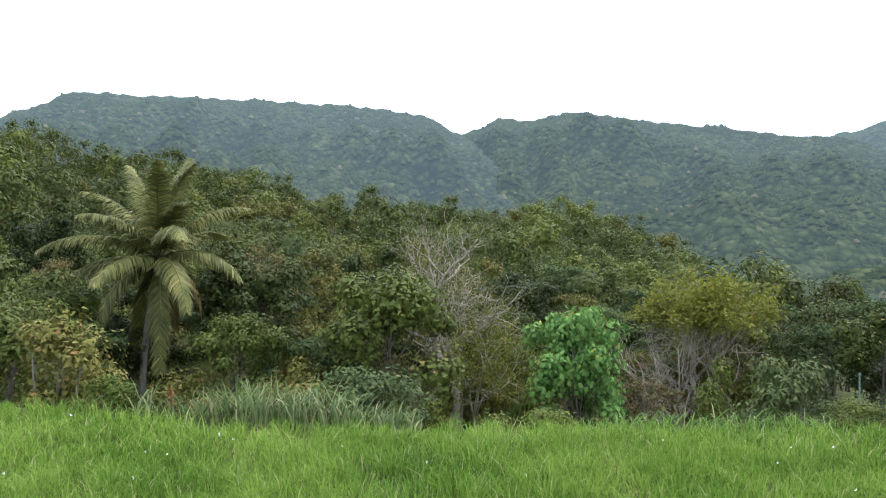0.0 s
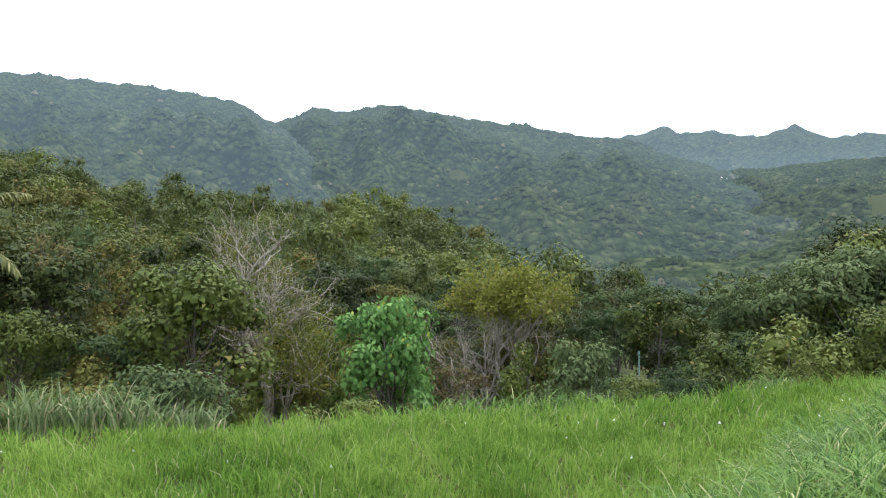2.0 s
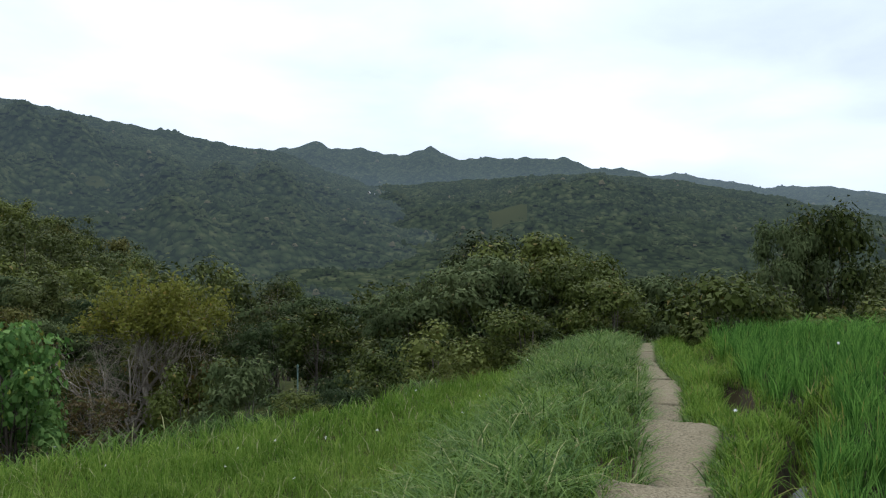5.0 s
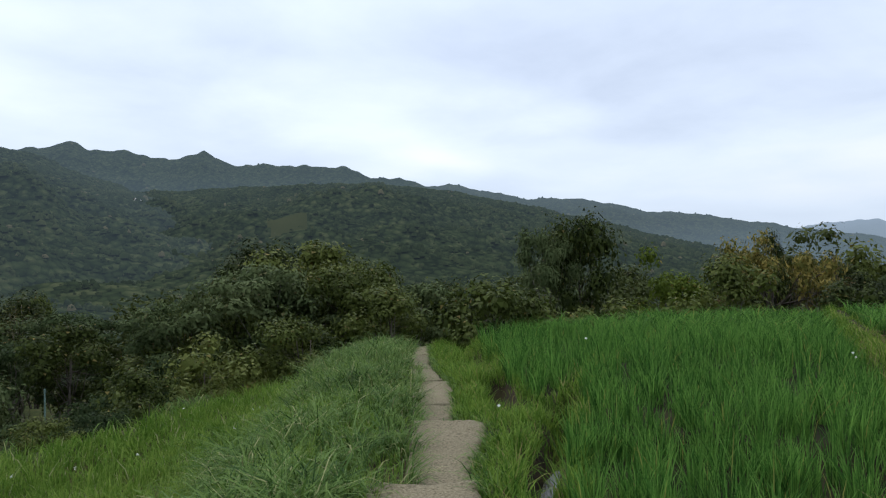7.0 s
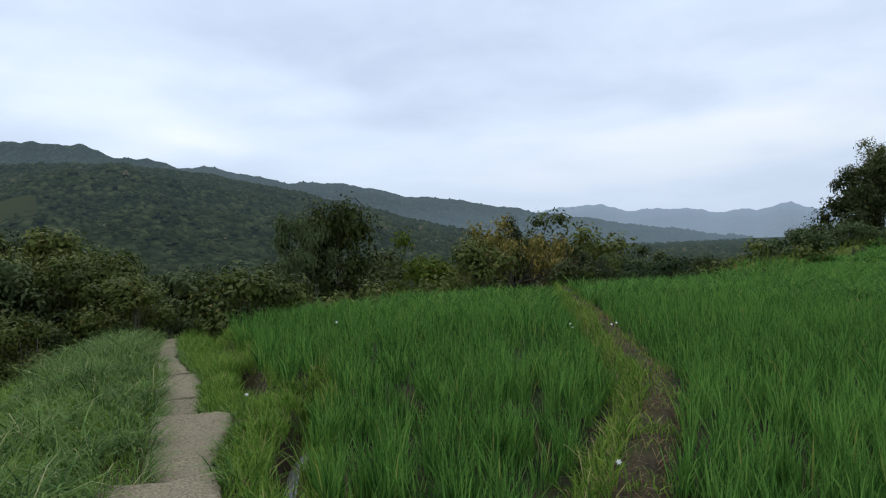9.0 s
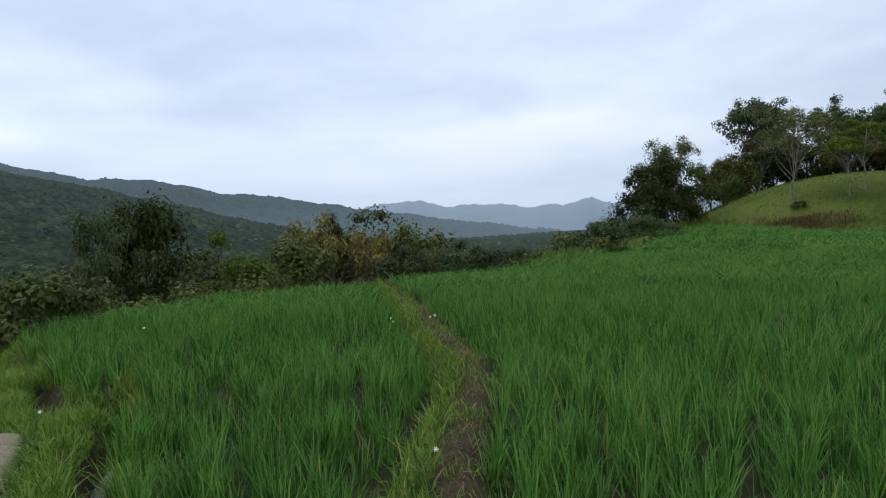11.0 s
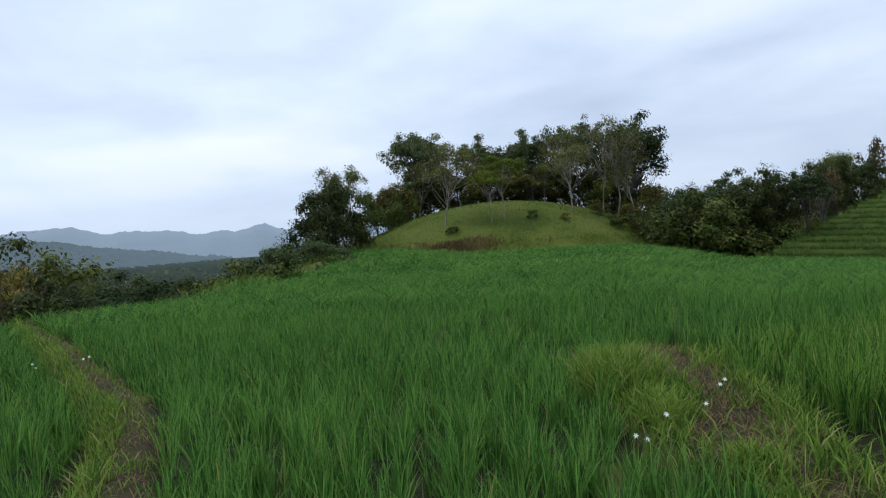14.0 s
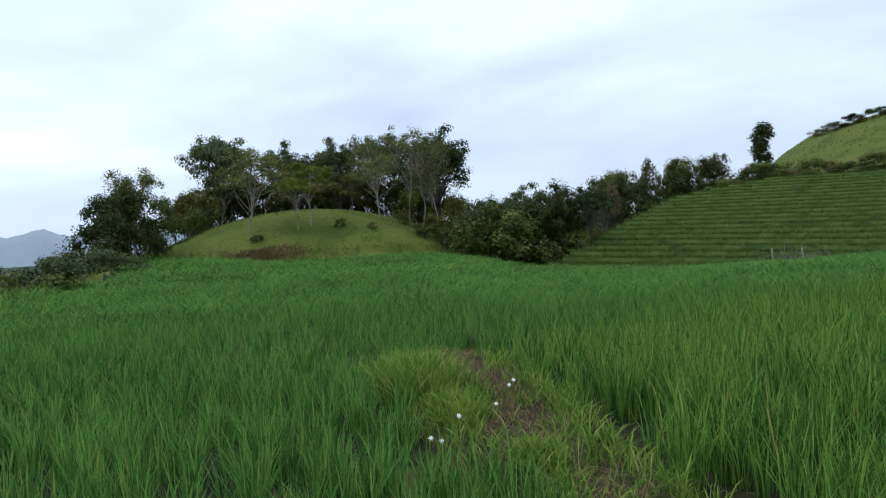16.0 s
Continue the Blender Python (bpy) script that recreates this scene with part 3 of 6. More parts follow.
def shards(rng, pos, size, tall, per=10, facet=1.0):
    """Far tree crowns: each a loose dome of leafy facets."""
    n = len(pos)
    d = rng.normal(0, 1, (n, per, 3)) + [0, 0, 0.55]
    d = d / np.linalg.norm(d, axis=2, keepdims=True)
    c = pos[:, None] + d * size[:, None, None] * rng.uniform(0.45, 1.0, (n, per, 1)) * np.stack([np.ones(n), np.ones(n), tall], 1)[:, None]
    a = np.cross(d, rng.normal(0, 1, (n, per, 3)))
    a = a / np.linalg.norm(a, axis=2, keepdims=True)
    b = np.cross(d, a) + 0.25 * rng.normal(0, 1, (n, per, 3))
    k = (size[:, None, None] * rng.uniform(0.6, 1.1, (n, per, 1))) * facet
    v = np.stack([c + a * k, c - a * 0.6 * k + b * 0.7 * k, c - a * 0.5 * k - b * 0.8 * k], 2).reshape(-1, 3)
    return v, np.arange(len(v)).reshape(-1, 3)


def domes(rng, pos, size, tall, sides=5):
    """Far tree crowns: each an uneven closed dome."""
    n = len(pos)
    ang = (np.arange(sides) / sides * 2 * np.pi)[None] + rng.uniform(0, 6.28, (n, 1)) + rng.normal(0, 0.15, (n, sides))
    flat = np.stack([np.cos(ang), np.sin(ang), 0 * ang], -1)
    up = np.array([0, 0, 1.0])
    tall = (tall * size)[:, None, None]
    wide = size[:, None, None]
    apex = pos[:, None] + up * tall * 0.9 + rng.normal(0, 0.12, (n, 1, 3)) * wide
    upper = pos[:, None] + flat * wide * rng.uniform(0.4, 0.8, (n, sides, 1)) + up * tall * rng.uniform(0.4, 0.75, (n, sides, 1))
    lower = pos[:, None] + flat * wide * rng.uniform(0.85, 1.15, (n, sides, 1)) - up * tall * rng.uniform(0.2, 0.5, (n, sides, 1))
    v = np.concatenate([apex, upper, lower], 1).reshape(-1, 3)
    k = np.arange(sides)
    j = (k + 1) % sides
    one = np.concatenate([np.stack([0 * k, 1 + k, 1 + j], -1), np.stack([1 + k, 1 + sides + k, 1 + sides + j], -1), np.stack([1 + k, 1 + sides + j, 1 + j], -1)])
    return v, (np.arange(n)[:, None, None] * (1 + 2 * sides) + one[None]).reshape(-1, 3)


# colour of the glow that paints haze on the nearer ranges
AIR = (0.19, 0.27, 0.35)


def build_mountain(name, spec, seed):
    rng = np.random.default_rng(seed)
    a0, a1 = spec["crest"][0][0], spec["crest"][-1][0]
    # woods, canopy and fields all carry the range's painted haze glow
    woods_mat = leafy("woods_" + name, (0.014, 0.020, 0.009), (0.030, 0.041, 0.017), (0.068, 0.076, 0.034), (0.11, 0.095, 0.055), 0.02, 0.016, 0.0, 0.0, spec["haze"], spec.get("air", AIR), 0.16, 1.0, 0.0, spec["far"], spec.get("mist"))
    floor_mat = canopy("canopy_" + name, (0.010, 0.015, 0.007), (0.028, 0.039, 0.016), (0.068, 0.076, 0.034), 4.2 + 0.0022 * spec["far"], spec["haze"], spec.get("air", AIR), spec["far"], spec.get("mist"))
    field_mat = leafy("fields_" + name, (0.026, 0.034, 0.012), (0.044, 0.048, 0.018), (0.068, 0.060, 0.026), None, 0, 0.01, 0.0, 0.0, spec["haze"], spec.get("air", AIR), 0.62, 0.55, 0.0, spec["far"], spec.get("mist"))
    azs = np.arange(a0, a1 + 0.01, 0.25)
    ts = np.concatenate([np.linspace(0, 1, 48), [1.1, 1.3, 1.8]])
    a, t = np.meshgrid(azs, ts, indexing="ij")
    r, z = mountain_height(spec, a, t)
    x, y = r * np.sin(np.radians(a)), r * np.cos(np.radians(a))
    tris = grid_tris(len(azs), len(ts))[:, ::-1]
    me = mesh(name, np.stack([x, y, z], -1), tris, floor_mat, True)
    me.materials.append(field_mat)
    fa, ft = a.ravel()[tris].mean(1), t.ravel()[tris].mean(1)
    open_land = np.zeros(len(tris), bool)
    for where, ca, ct, wa, wt in CLEARINGS:
        if where == name:
            open_land |= ((fa - ca) / wa) ** 2 + ((ft - ct) / wt) ** 2 < 1.0 + 0.4 * wave(fa * 4, ft * 50, 1.0)
    me.polygons.foreach_set("material_index", open_land.astype(np.int32))
    land = new(name, me)
    tagged(land, "hazy green mountain slope with small open fields", "mountain", kind="structure")
    n = spec["woods"]
    az = rng.uniform(a0, a1, n)
    t = rng.uniform(0.0, 0.985, n) ** 0.8
    keep = np.ones(n, bool)
    for where, ca, ct, wa, wt in CLEARINGS:
        if where == name:
            keep &= ((az - ca) / wa) ** 2 + ((t - ct) / wt) ** 2 > 1 + 0.5 * wave(az * 5, t * 60, 1.0)
    keep |= rng.uniform(0, 1, n) < 0.22
    az, t = az[keep], t[keep]
    n = len(az)
    r, z = mountain_height(spec, az, t)
    size = (1.4 + 0.0014 * r) * (0.45 + 1.2 * rng.uniform(0, 1, n) ** 1.8) * (1 + 0.35 * wave(az * 8, t * 40, 5, 1)) * np.interp(t, [0.86, 0.95], [1.0, 0.75])
    pos = np.stack([r * np.sin(np.radians(az)), r * np.cos(np.radians(az)), z + size * 0.15], 1)
    near = r < 900
    heap = Heap()
    tall = rng.uniform(0.6, 1.2, n)
    close = r < 520
    size = np.where(close, size * 0.72, size)
    heap.put(*shards(rng, pos[close], size[close] * 1.1, tall[close], 6, 0.3))
    heap.put(*domes(rng, pos[near], size[near], tall[near], 5))
    heap.put(*shards(rng, pos[near], size[near] * 1.05, tall[near], 2, 0.4))
    heap.put(*domes(rng, pos[~near], size[~near], tall[~near], 4))
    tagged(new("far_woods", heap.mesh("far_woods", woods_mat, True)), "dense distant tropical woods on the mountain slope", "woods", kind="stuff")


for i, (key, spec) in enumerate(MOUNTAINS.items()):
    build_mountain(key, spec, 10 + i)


# ---- the concrete path ----
def build_path():
    """Worn concrete slabs with two low steps, each slab a piece of its own."""
    holder = new("footpath")
    tagged(holder, "worn pale concrete footpath with shallow steps", "path", kind="structure")
    rng = np.random.default_rng(5)
    for a, b in [(-1.2, 1.6), (1.6, 3.6), (3.6, 5.57), (5.66, 8.2), (8.29, 9.7), (9.72, 11.7), (11.74, 13.2), (13.23, 15.8), (15.82, 18.2)]:
        n, m = 30, 13
        s = np.linspace(a, b - 0.012, n)
        left = np.interp(s, [0, 5.57, 5.6, 8.2, 8.3, 12.2, 12.9, 14.3, 15.5, 18], [0.45, 0.48, 0.24, 0.20, 0.22, 0.24, 0.26, 0.52, 0.5, 0.34])
        right = np.interp(s, [0, 5.2, 5.58, 6.2, 7.0, 7.6, 8.0, 8.2, 8.3, 9.2, 10.4, 11.5, 11.9, 12.9, 14, 18], [-0.36, -0.30, -0.30, -0.28, -0.44, -0.54, -0.54, -0.46, -0.24, -0.27, -0.33, -0.32, -0.2, -0.09, -0.02, -0.09])
        q = np.concatenate([[0, 0.025], np.linspace(0.1, 0.9, m - 4), [0.975, 1]])
        edge = (q[None] < 0.01) | (q[None] > 0.99)
        w = left[:, None] + (right - left)[:, None] * q[None] + rng.uniform(-0.012, 0.012, (n, m)) * edge + (0.022 * wave(s, s * 0 + a, 0.22, 2) + 0.012 * wave(s, s * 0 + a, 0.07, 4))[:, None] * (2 * np.abs(q[None] - 0.5)) ** 4
        z = path_level(np.clip(s, a + 0.05, b - 0.05))[:, None] + 0.012 * wave(s[:, None] + 0 * w, w, 0.22, 1) + rng.uniform(-0.007, 0.007, (n, m)) - 0.035 * edge - 0.02 * np.maximum(0, wave(s[:, None] + 0 * w, w, 0.35, 6) - 0.35)
        z[-1] -= 0.012
        gx, gy = s[:, None] * PU[0] + w * PN[0], s[:, None] * PU[1] + w * PN[1]
        top = np.stack([gx, gy, z], -1).reshape(-1, 3)
        tris = grid_tris(n, m)
        rim = np.concatenate([np.arange(m), np.arange(1, n) * m + m - 1, (n - 1) * m + np.arange(m - 2, -1, -1), np.arange(n - 2, 0, -1) * m])
        nxt = np.roll(rim, -1)
        k = n * m
        sides = np.concatenate([np.stack([rim, rim + k, nxt + k], -1), np.stack([rim, nxt + k, nxt], -1)])
        part("slab", mesh("slab", np.concatenate([top, top - [0, 0, 0.26]]), np.concatenate([tris, sides]), CONCRETE, False), holder)


build_path()


# ---- the terraced slope ----
TREAD = rough("terrace_tread", (0.014, 0.030, 0.005), (0.040, 0.068, 0.011), 0.9, 0.97, 1.0, 12.0, None, (0.066, 0.082, 0.020))


CROP = leafy("terrace_crop", (0.018, 0.046, 0.007), (0.050, 0.100, 0.014), (0.110, 0.170, 0.030), (0.16, 0.12, 0.06), 0.08, 0.4, 0.3)


def build_terraces():
    """Narrow farmed terraces, each a tread and a bare bank of its own."""
    holder = new("terraced_slope")
    tagged(holder, "green farmed hillside cut into narrow level terraces", "slope", kind="structure")
    azs = np.arange(138.5, 182, 0.3)
    heap = Heap()
    rng = np.random.default_rng(41)
    for k in range(21):
        d0, d1 = k * RUN, (k + 1) * RUN
        a = azs[hill_run(azs) >= d0 + 0.6]
        if len(a) < 3:
            continue
        base = hill_foot(a) + 0.3 * wave(a * 3, a * 0 + k, 2.0) + 0.12 * wave(a * 12, a * 0 + k, 1.0, 3)
        bank_w = 0.5 + 0.14 * wave(a * 6, a * 0 + k * 3, 1.0)
        z0 = foot_z(a) + d0 * SLOPE - 0.02
        h = RUN * SLOPE * (1 + 0.08 * wave(a * 9, a * 0 + k, 1.0, 2))
        last = np.minimum(d1, np.maximum(hill_run(a), d0 + 0.6))
        s, c = np.sin(np.radians(a)), np.cos(np.radians(a))
        cut = 0.30 + 0.10 * wave(a * 11, a * 0 + k, 1.0, 4)
        rows = [(base + d0, z0 - 0.4), (base + d0 + 0.06, z0 + h * cut)]
        v = np.stack([np.stack([r * s, r * c, z], -1) for r, z in rows], 1).reshape(-1, 3)
        part("bank", mesh("bank", v, grid_tris(len(a), 2), SOIL, True), holder)
        rows = [(base + d0 + 0.02, z0 + h * cut - 0.01), (base + d0 + bank_w * 0.6, z0 + h * 0.9), (base + d0 + bank_w + 0.3, z0 + h + 0.03), (base + last + 0.3, z0 + h - 0.02)]
        v = np.stack([np.stack([r * s, r * c, z], -1) for r, z in rows], 1).reshape(-1, 3)
        part("tread", mesh("tread", v, grid_tris(len(a), 4), TREAD, True), holder)
        n = int(85 * len(a))
        az = rng.uniform(a[0], a[-1], n)
        where = rng.uniform(0, 1, n)
        off = np.where(where < 0.45, rng.normal(0.0, 0.18, n), rng.uniform(0, RUN, n)) + 0.5
        lip = np.interp(az, a, base) + d0
        tuft = wave(az * 14, az * 0 + k, 1.0, 5)
        ok = (d0 + off < hill_run(az) + 0.3) & (tuft + rng.uniform(-1, 1, n) > -0.7)
        az, off, lip = az[ok], off[ok], lip[ok]
        zz = foot_z(az) + d0 * SLOPE + RUN * SLOPE * np.clip(off / 0.6, 0, 1)
        r = lip + off
        heap.put(*blades(rng, np.stack([r * np.sin(np.radians(az)), r * np.cos(np.radians(az)), zz - 0.02], 1), rng.uniform(0.08, 0.34, len(az)) * (1 + 0.5 * np.maximum(0, wave(az * 10, az * 0 + k * 2, 1.0, 7))), rng.uniform(0.03, 0.06, len(az)), rng.uniform(0.2, 0.9, len(az)), 0.2, None, 1))
    tagged(new("terrace_crop", heap.mesh("terrace_crop", CROP)), "short green crop and weeds on the narrow terraces", "grass", kind="stuff")


build_terraces()


# ---- rice and grass ----
def scatter(rng, azs, rs, per_m2):
    """Random places in a ring sector, evenly by area."""
    (a0, a1), (r0, r1) = azs, rs
    n = int(per_m2 * 0.5 * radians(a1 - a0) * (r1 * r1 - r0 * r0))
    r = np.sqrt(rng.uniform(r0 * r0, r1 * r1, n))
    az = rng.uniform(a0, a1, n)
    return r * np.sin(np.radians(az)), r * np.cos(np.radians(az)), r, az


def build_rice():
    """Hills of rice: each a fan of blades of its own height; farther off fewer, broader blades."""
    rng = np.random.default_rng(21)
    heap, south = Heap(), Heap()
    for r0, r1, hills, per, width, segs, lean, droop in ((1.4, 8, 21, 30, 0.0085, 3, (0.04, 0.5), (0.0, 0.26)), (8, 16, 22, 19, 0.0105, 2, (0.06, 0.6), (0.0, 0.28)), (16, 28, 15, 13, 0.021, 2, (0.4, 1.3), (0.1, 0.5)), (28, 51, 9, 10, 0.046, 2, (0.6, 1.6), (0.15, 0.55))):
        x, y, r, az = scatter(rng, (46, 174), (r0, r1), hills)
        ok = in_rice(x, y, r, az)
        x, y = x[ok], y[ok]
        d1, d2 = dike_off(x, y)
        higher = (dike_two(x, y)[1] < 0) & (past_lip(x, y) < 0.2) & (y < -2)
        tall = (0.49 + 0.04 * wave(x, y, 2.6) + 0.03 * wave(x, y, 0.8, 3) + rng.uniform(-0.09, 0.07, len(x))) * np.where(higher, 1.26, 1.0)
        tall = tall * np.interp(np.minimum(d1 - 0.25, d2), [0.05, 0.4], [0.84, 1.0])
        z = ground(x, y)
        for heap_now, chosen in ((heap, ~higher), (south, higher)):
            j = np.flatnonzero(chosen)
            i = np.repeat(j, per)
            root = np.stack([x[i], y[i], z[i]], 1)
            off = rng.normal(0, 0.032, (len(i), 2))
            root[:, :2] += off
            heading = np.arctan2(off[:, 1], off[:, 0]) + rng.normal(0, 0.7, len(i))
            h = tall[i] * rng.uniform(0.55 if r0 < 16 else 0.84, 1.12, len(i))
            heap_now.put(*blades(rng, root, h, width * rng.uniform(0.7, 1.3, len(i)), rng.uniform(*lean, len(i)), rng.uniform(*droop, len(i)), heading, segs))
    tagged(new("rice", heap.mesh("rice", RICE)), "young green rice standing in a wet paddy", "rice", kind="stuff")
    tagged(new("rice", south.mesh("rice", RICE_SOUTH)), "taller yellowing green rice in the higher paddy", "rice", kind="stuff")


build_rice()


def build_terrace_grass():
    """Soft tufts of grass: each leans its own way and has its own height."""
    rng = np.random.default_rng(22)
    heap = Heap()
    for r0, r1, tufts, per, width, segs in ((1.0, 4.5, 18, 16, 0.008, 2), (4.5, 9.5, 62, 20, 0.0075, 2), (9.5, 15, 42, 17, 0.011, 2), (15, 24, 22, 13, 0.018, 1)):
        x, y, r, az = scatter(rng, (-46, 62) if r0 > 4 else (-120, 70), (r0, r1), tufts)
        w = along(x, y)[1]
        ok = (w > 1.1) & (y < terrace_edge(x) + 0.45 + 0.25 * wave(x, y, 0.9))
        x, y = x[ok], y[ok]
        tall = (0.27 + 0.05 * wave(x, y, 1.7) + 0.07 * wave(x, y, 0.45, 3)) * rng.uniform(0.65, 1.3, len(x))
        size, comb = rng.uniform(0.04, 0.10, len(x)), rng.uniform(0, 2 * np.pi, len(x))
        i = np.repeat(np.arange(len(x)), per)
        off = rng.normal(0, 1, (len(i), 2)) * size[i][:, None]
        px, py = x[i] + off[:, 0], y[i] + off[:, 1]
        pull = 0.05 * np.stack([np.cos(comb[i]), np.sin(comb[i])], 1) + off
        heading = np.arctan2(pull[:, 1], pull[:, 0]) + rng.normal(0, 0.5, len(i))
        heap.put(*blades(rng, np.stack([px, py, ground(px, py)], 1), tall[i] * rng.uniform(0.5, 1.2, len(i)), width * rng.uniform(0.7, 1.4, len(i)), rng.uniform(0.15, 1.0, len(i)), rng.uniform(0.05, 0.5, len(i)), heading, segs))
    tagged(new("terrace_grass", heap.mesh("terrace_grass", TERRACE_GRASS)), "bright green knee-high grass on the lower terrace", "grass", kind="stuff")


build_terrace_grass()


def grass(name, rng, x, y, h, width, lean, droop, mat, label, segs=3):
    n = len(x)
    v, f = blades(rng, np.stack([x, y, ground(x, y) - 0.01], 1), h, width * rng.uniform(0.6, 1.4, n), rng.uniform(*lean, n), rng.uniform(*droop, n), None, segs)
    return tagged(new(name, mesh(name, v, f, mat)), label, "grass", kind="stuff")


def build_bank_grass():
    rng = np.random.default_rng(23)

    def inner(s):
        """Where the slabs end and the bank begins."""
        return np.interp(s, [0, 5.5, 5.7, 8, 13, 14, 18], [0.40, 0.38, 0.14, 0.12, 0.13, 0.36, 0.24])

    # low grass between the tussocks
    n = 30000
    s, w = rng.uniform(-1.2, 18.5, n), rng.uniform(0.25, 2.2, n)
    ok = w > inner(s) + 0.04 * wave(s, w, 0.2, 2)
    x, y = (s * PU[0] + w * PN[0])[ok], (s * PU[1] + w * PN[1])[ok]
    h = (0.18 + 0.07 * wave(x, y, 0.4, 4)) * rng.uniform(0.5, 1.4, len(x)) * np.interp(w[ok], [0.25, 0.8], [0.6, 1.0])
    grass("bank_grass", rng, x, y, h, 0.008, (0.1, 0.9), (0.0, 0.5), DIKE_GRASS, "low weedy grass on the path bank", 2)
    # arching tussocks
    n, per = 760, 56
    s, w = rng.uniform(-1.0, 18.4, n), rng.uniform(0.3, 2.3, n)
    ok = (w > inner(s) + 0.12) & (wave(s, w, 0.7, 3) + rng.uniform(-0.7, 0.7, n) > -0.35)
    s, w = s[ok], w[ok]
    tall = rng.uniform(0.34, 0.70, len(s)) * np.interp(w, [0.4, 0.9], [0.75, 1.0])
    i = np.repeat(np.arange(len(s)), per)
    x, y = (s * PU[0] + w * PN[0])[i] + rng.normal(0, 0.06, len(i)), (s * PU[1] + w * PN[1])[i] + rng.normal(0, 0.06, len(i))
    grass("bank_grass", rng, x, y, tall[i] * rng.uniform(0.5, 1.2, len(i)), 0.0105, (0.3, 1.3), (0.25, 1.1), BANK_GRASS, "arching bluish-green grass tussocks on the path bank")
    # blades hanging over the slabs from both sides
    n = 5200
    s, side = rng.uniform(2.0, 18.0, n), rng.integers(0, 2, n)
    edge = np.where(side == 0, inner(s) + 0.07, np.interp(s, [0, 5.5, 6.2, 7.6, 8.1, 8.3, 11.5, 12.9, 18], [-0.36, -0.30, -0.30, -0.55, -0.54, -0.27, -0.33, -0.12, -0.05]) - 0.05)
    ok = wave(s, s * 0 + side, 0.3, 5) + rng.uniform(-0.6, 0.6, n) > -0.1
    s, side, w = s[ok], side[ok], (edge + rng.normal(0, 0.035, n))[ok]
    x, y = s * PU[0] + w * PN[0], s * PU[1] + w * PN[1]
    heading = np.arctan2(PN[1], PN[0]) + np.where(side == 0, np.pi, 0.0) + rng.normal(0, 0.8, len(s))
    v, f = blades(rng, np.stack([x, y, ground(x, y)], 1), rng.uniform(0.12, 0.36, len(s)) * np.where(side == 0, 1.0, 0.7), 0.009 * rng.uniform(0.6, 1.4, len(s)), rng.uniform(0.4, 1.3, len(s)), rng.uniform(0.2, 0.9, len(s)), heading, 3)
    tagged(new("path_fringe", mesh("path_fringe", v, f, BANK_GRASS)), "grass blades hanging over the footpath's edges", "grass", kind="stuff")
    # verge between path and rice
    n = 52000
    s = rng.uniform(-1.2, 18.6, n)
    w = -rng.uniform(0.0, 1.6, n)
    x, y = s * PU[0] + w * PN[0], s * PU[1] + w * PN[1]
    right = np.interp(s, [0, 5.5, 6.2, 7.6, 8.1, 8.3, 11.5, 12.9, 18], [-0.36, -0.30, -0.30, -0.55, -0.54, -0.27, -0.33, -0.12, -0.05])
    wet = np.abs(w - ditch_line(s)) < 0.17 * ditch_depth(s)
    ok = (w < right + 0.05 * wave(s, w, 0.15, 3)) & (w > ditch_line(s) - 0.34) & (~wet | (rng.uniform(0, 1, n) < 0.08)) & (wave(s, w, 0.22, 7) + rng.uniform(-1, 1, n) > -0.75)
    x, y = x[ok], y[ok]
    h = (0.19 + 0.10 * wave(x, y, 0.5)) * rng.uniform(0.4, 1.5, len(x)) * np.interp((right - w)[ok], [0, 0.25], [0.55, 1.0])
    grass("verge_grass", rng, x, y, np.maximum(h, 0.05), 0.009, (0.2, 0.9), (0.0, 0.45), DIKE_GRASS, "short weedy grass on the verge of the footpath")
    # weeds and litter in the joints of the path
    n = 700
    joint = np.array([5.62, 8.25, 9.71, 11.72, 13.22])[rng.integers(0, 5, n)]
    s, w = joint + rng.normal(0, 0.03, n), rng.uniform(-0.5, 0.4, n)
    ok = wave(s * 9, w, 0.12, 3) + rng.uniform(-0.5, 0.5, n) > 0.15
    x, y = (s * PU[0] + w * PN[0])[ok], (s * PU[1] + w * PN[1])[ok]
    grass("joint_weeds", rng, x, y, np.where(joint < 9, 0.15, 0.06)[ok] * rng.uniform(0.5, 1.3, ok.sum()), 0.012, (0.2, 1.2), (0.1, 0.7), BANK_GRASS, "dark weeds and litter in the joints of the path", 2)
    # dikes
    x, y, r, az = scatter(rng, (60, 176), (2.2, 21), 900)
    d1, d2 = dike_off(x, y)
    side = y - dike_one(x)
    d3 = np.abs(dike_three(x, y))
    patchy = wave(x, y, 0.25, 2) + rng.uniform(-0.7, 0.7, len(x))
    ok = ((d1 < 0.34) & ((side > 0.02) | (patchy > 0.3))) | ((d2 < 0.12) & (~bare_strip(x, y) | (patchy > 0.42))) | ((d3 < 0.17) & (patchy > -0.6))
    x, y, d1 = x[ok], y[ok], d1[ok]
    h = (0.18 + 0.08 * wave(x, y, 0.5)) * rng.uniform(0.4, 1.5, len(x)) * np.where((d1 < 0.34) & (y < dike_one(x) + 0.02), 0.5, 1.0)
    grass("dike_grass", rng, x, y, h, 0.009, (0.2, 1.0), (0.0, 0.45), DIKE_TUFT, "yellow-green tufts of grass on the low dikes")
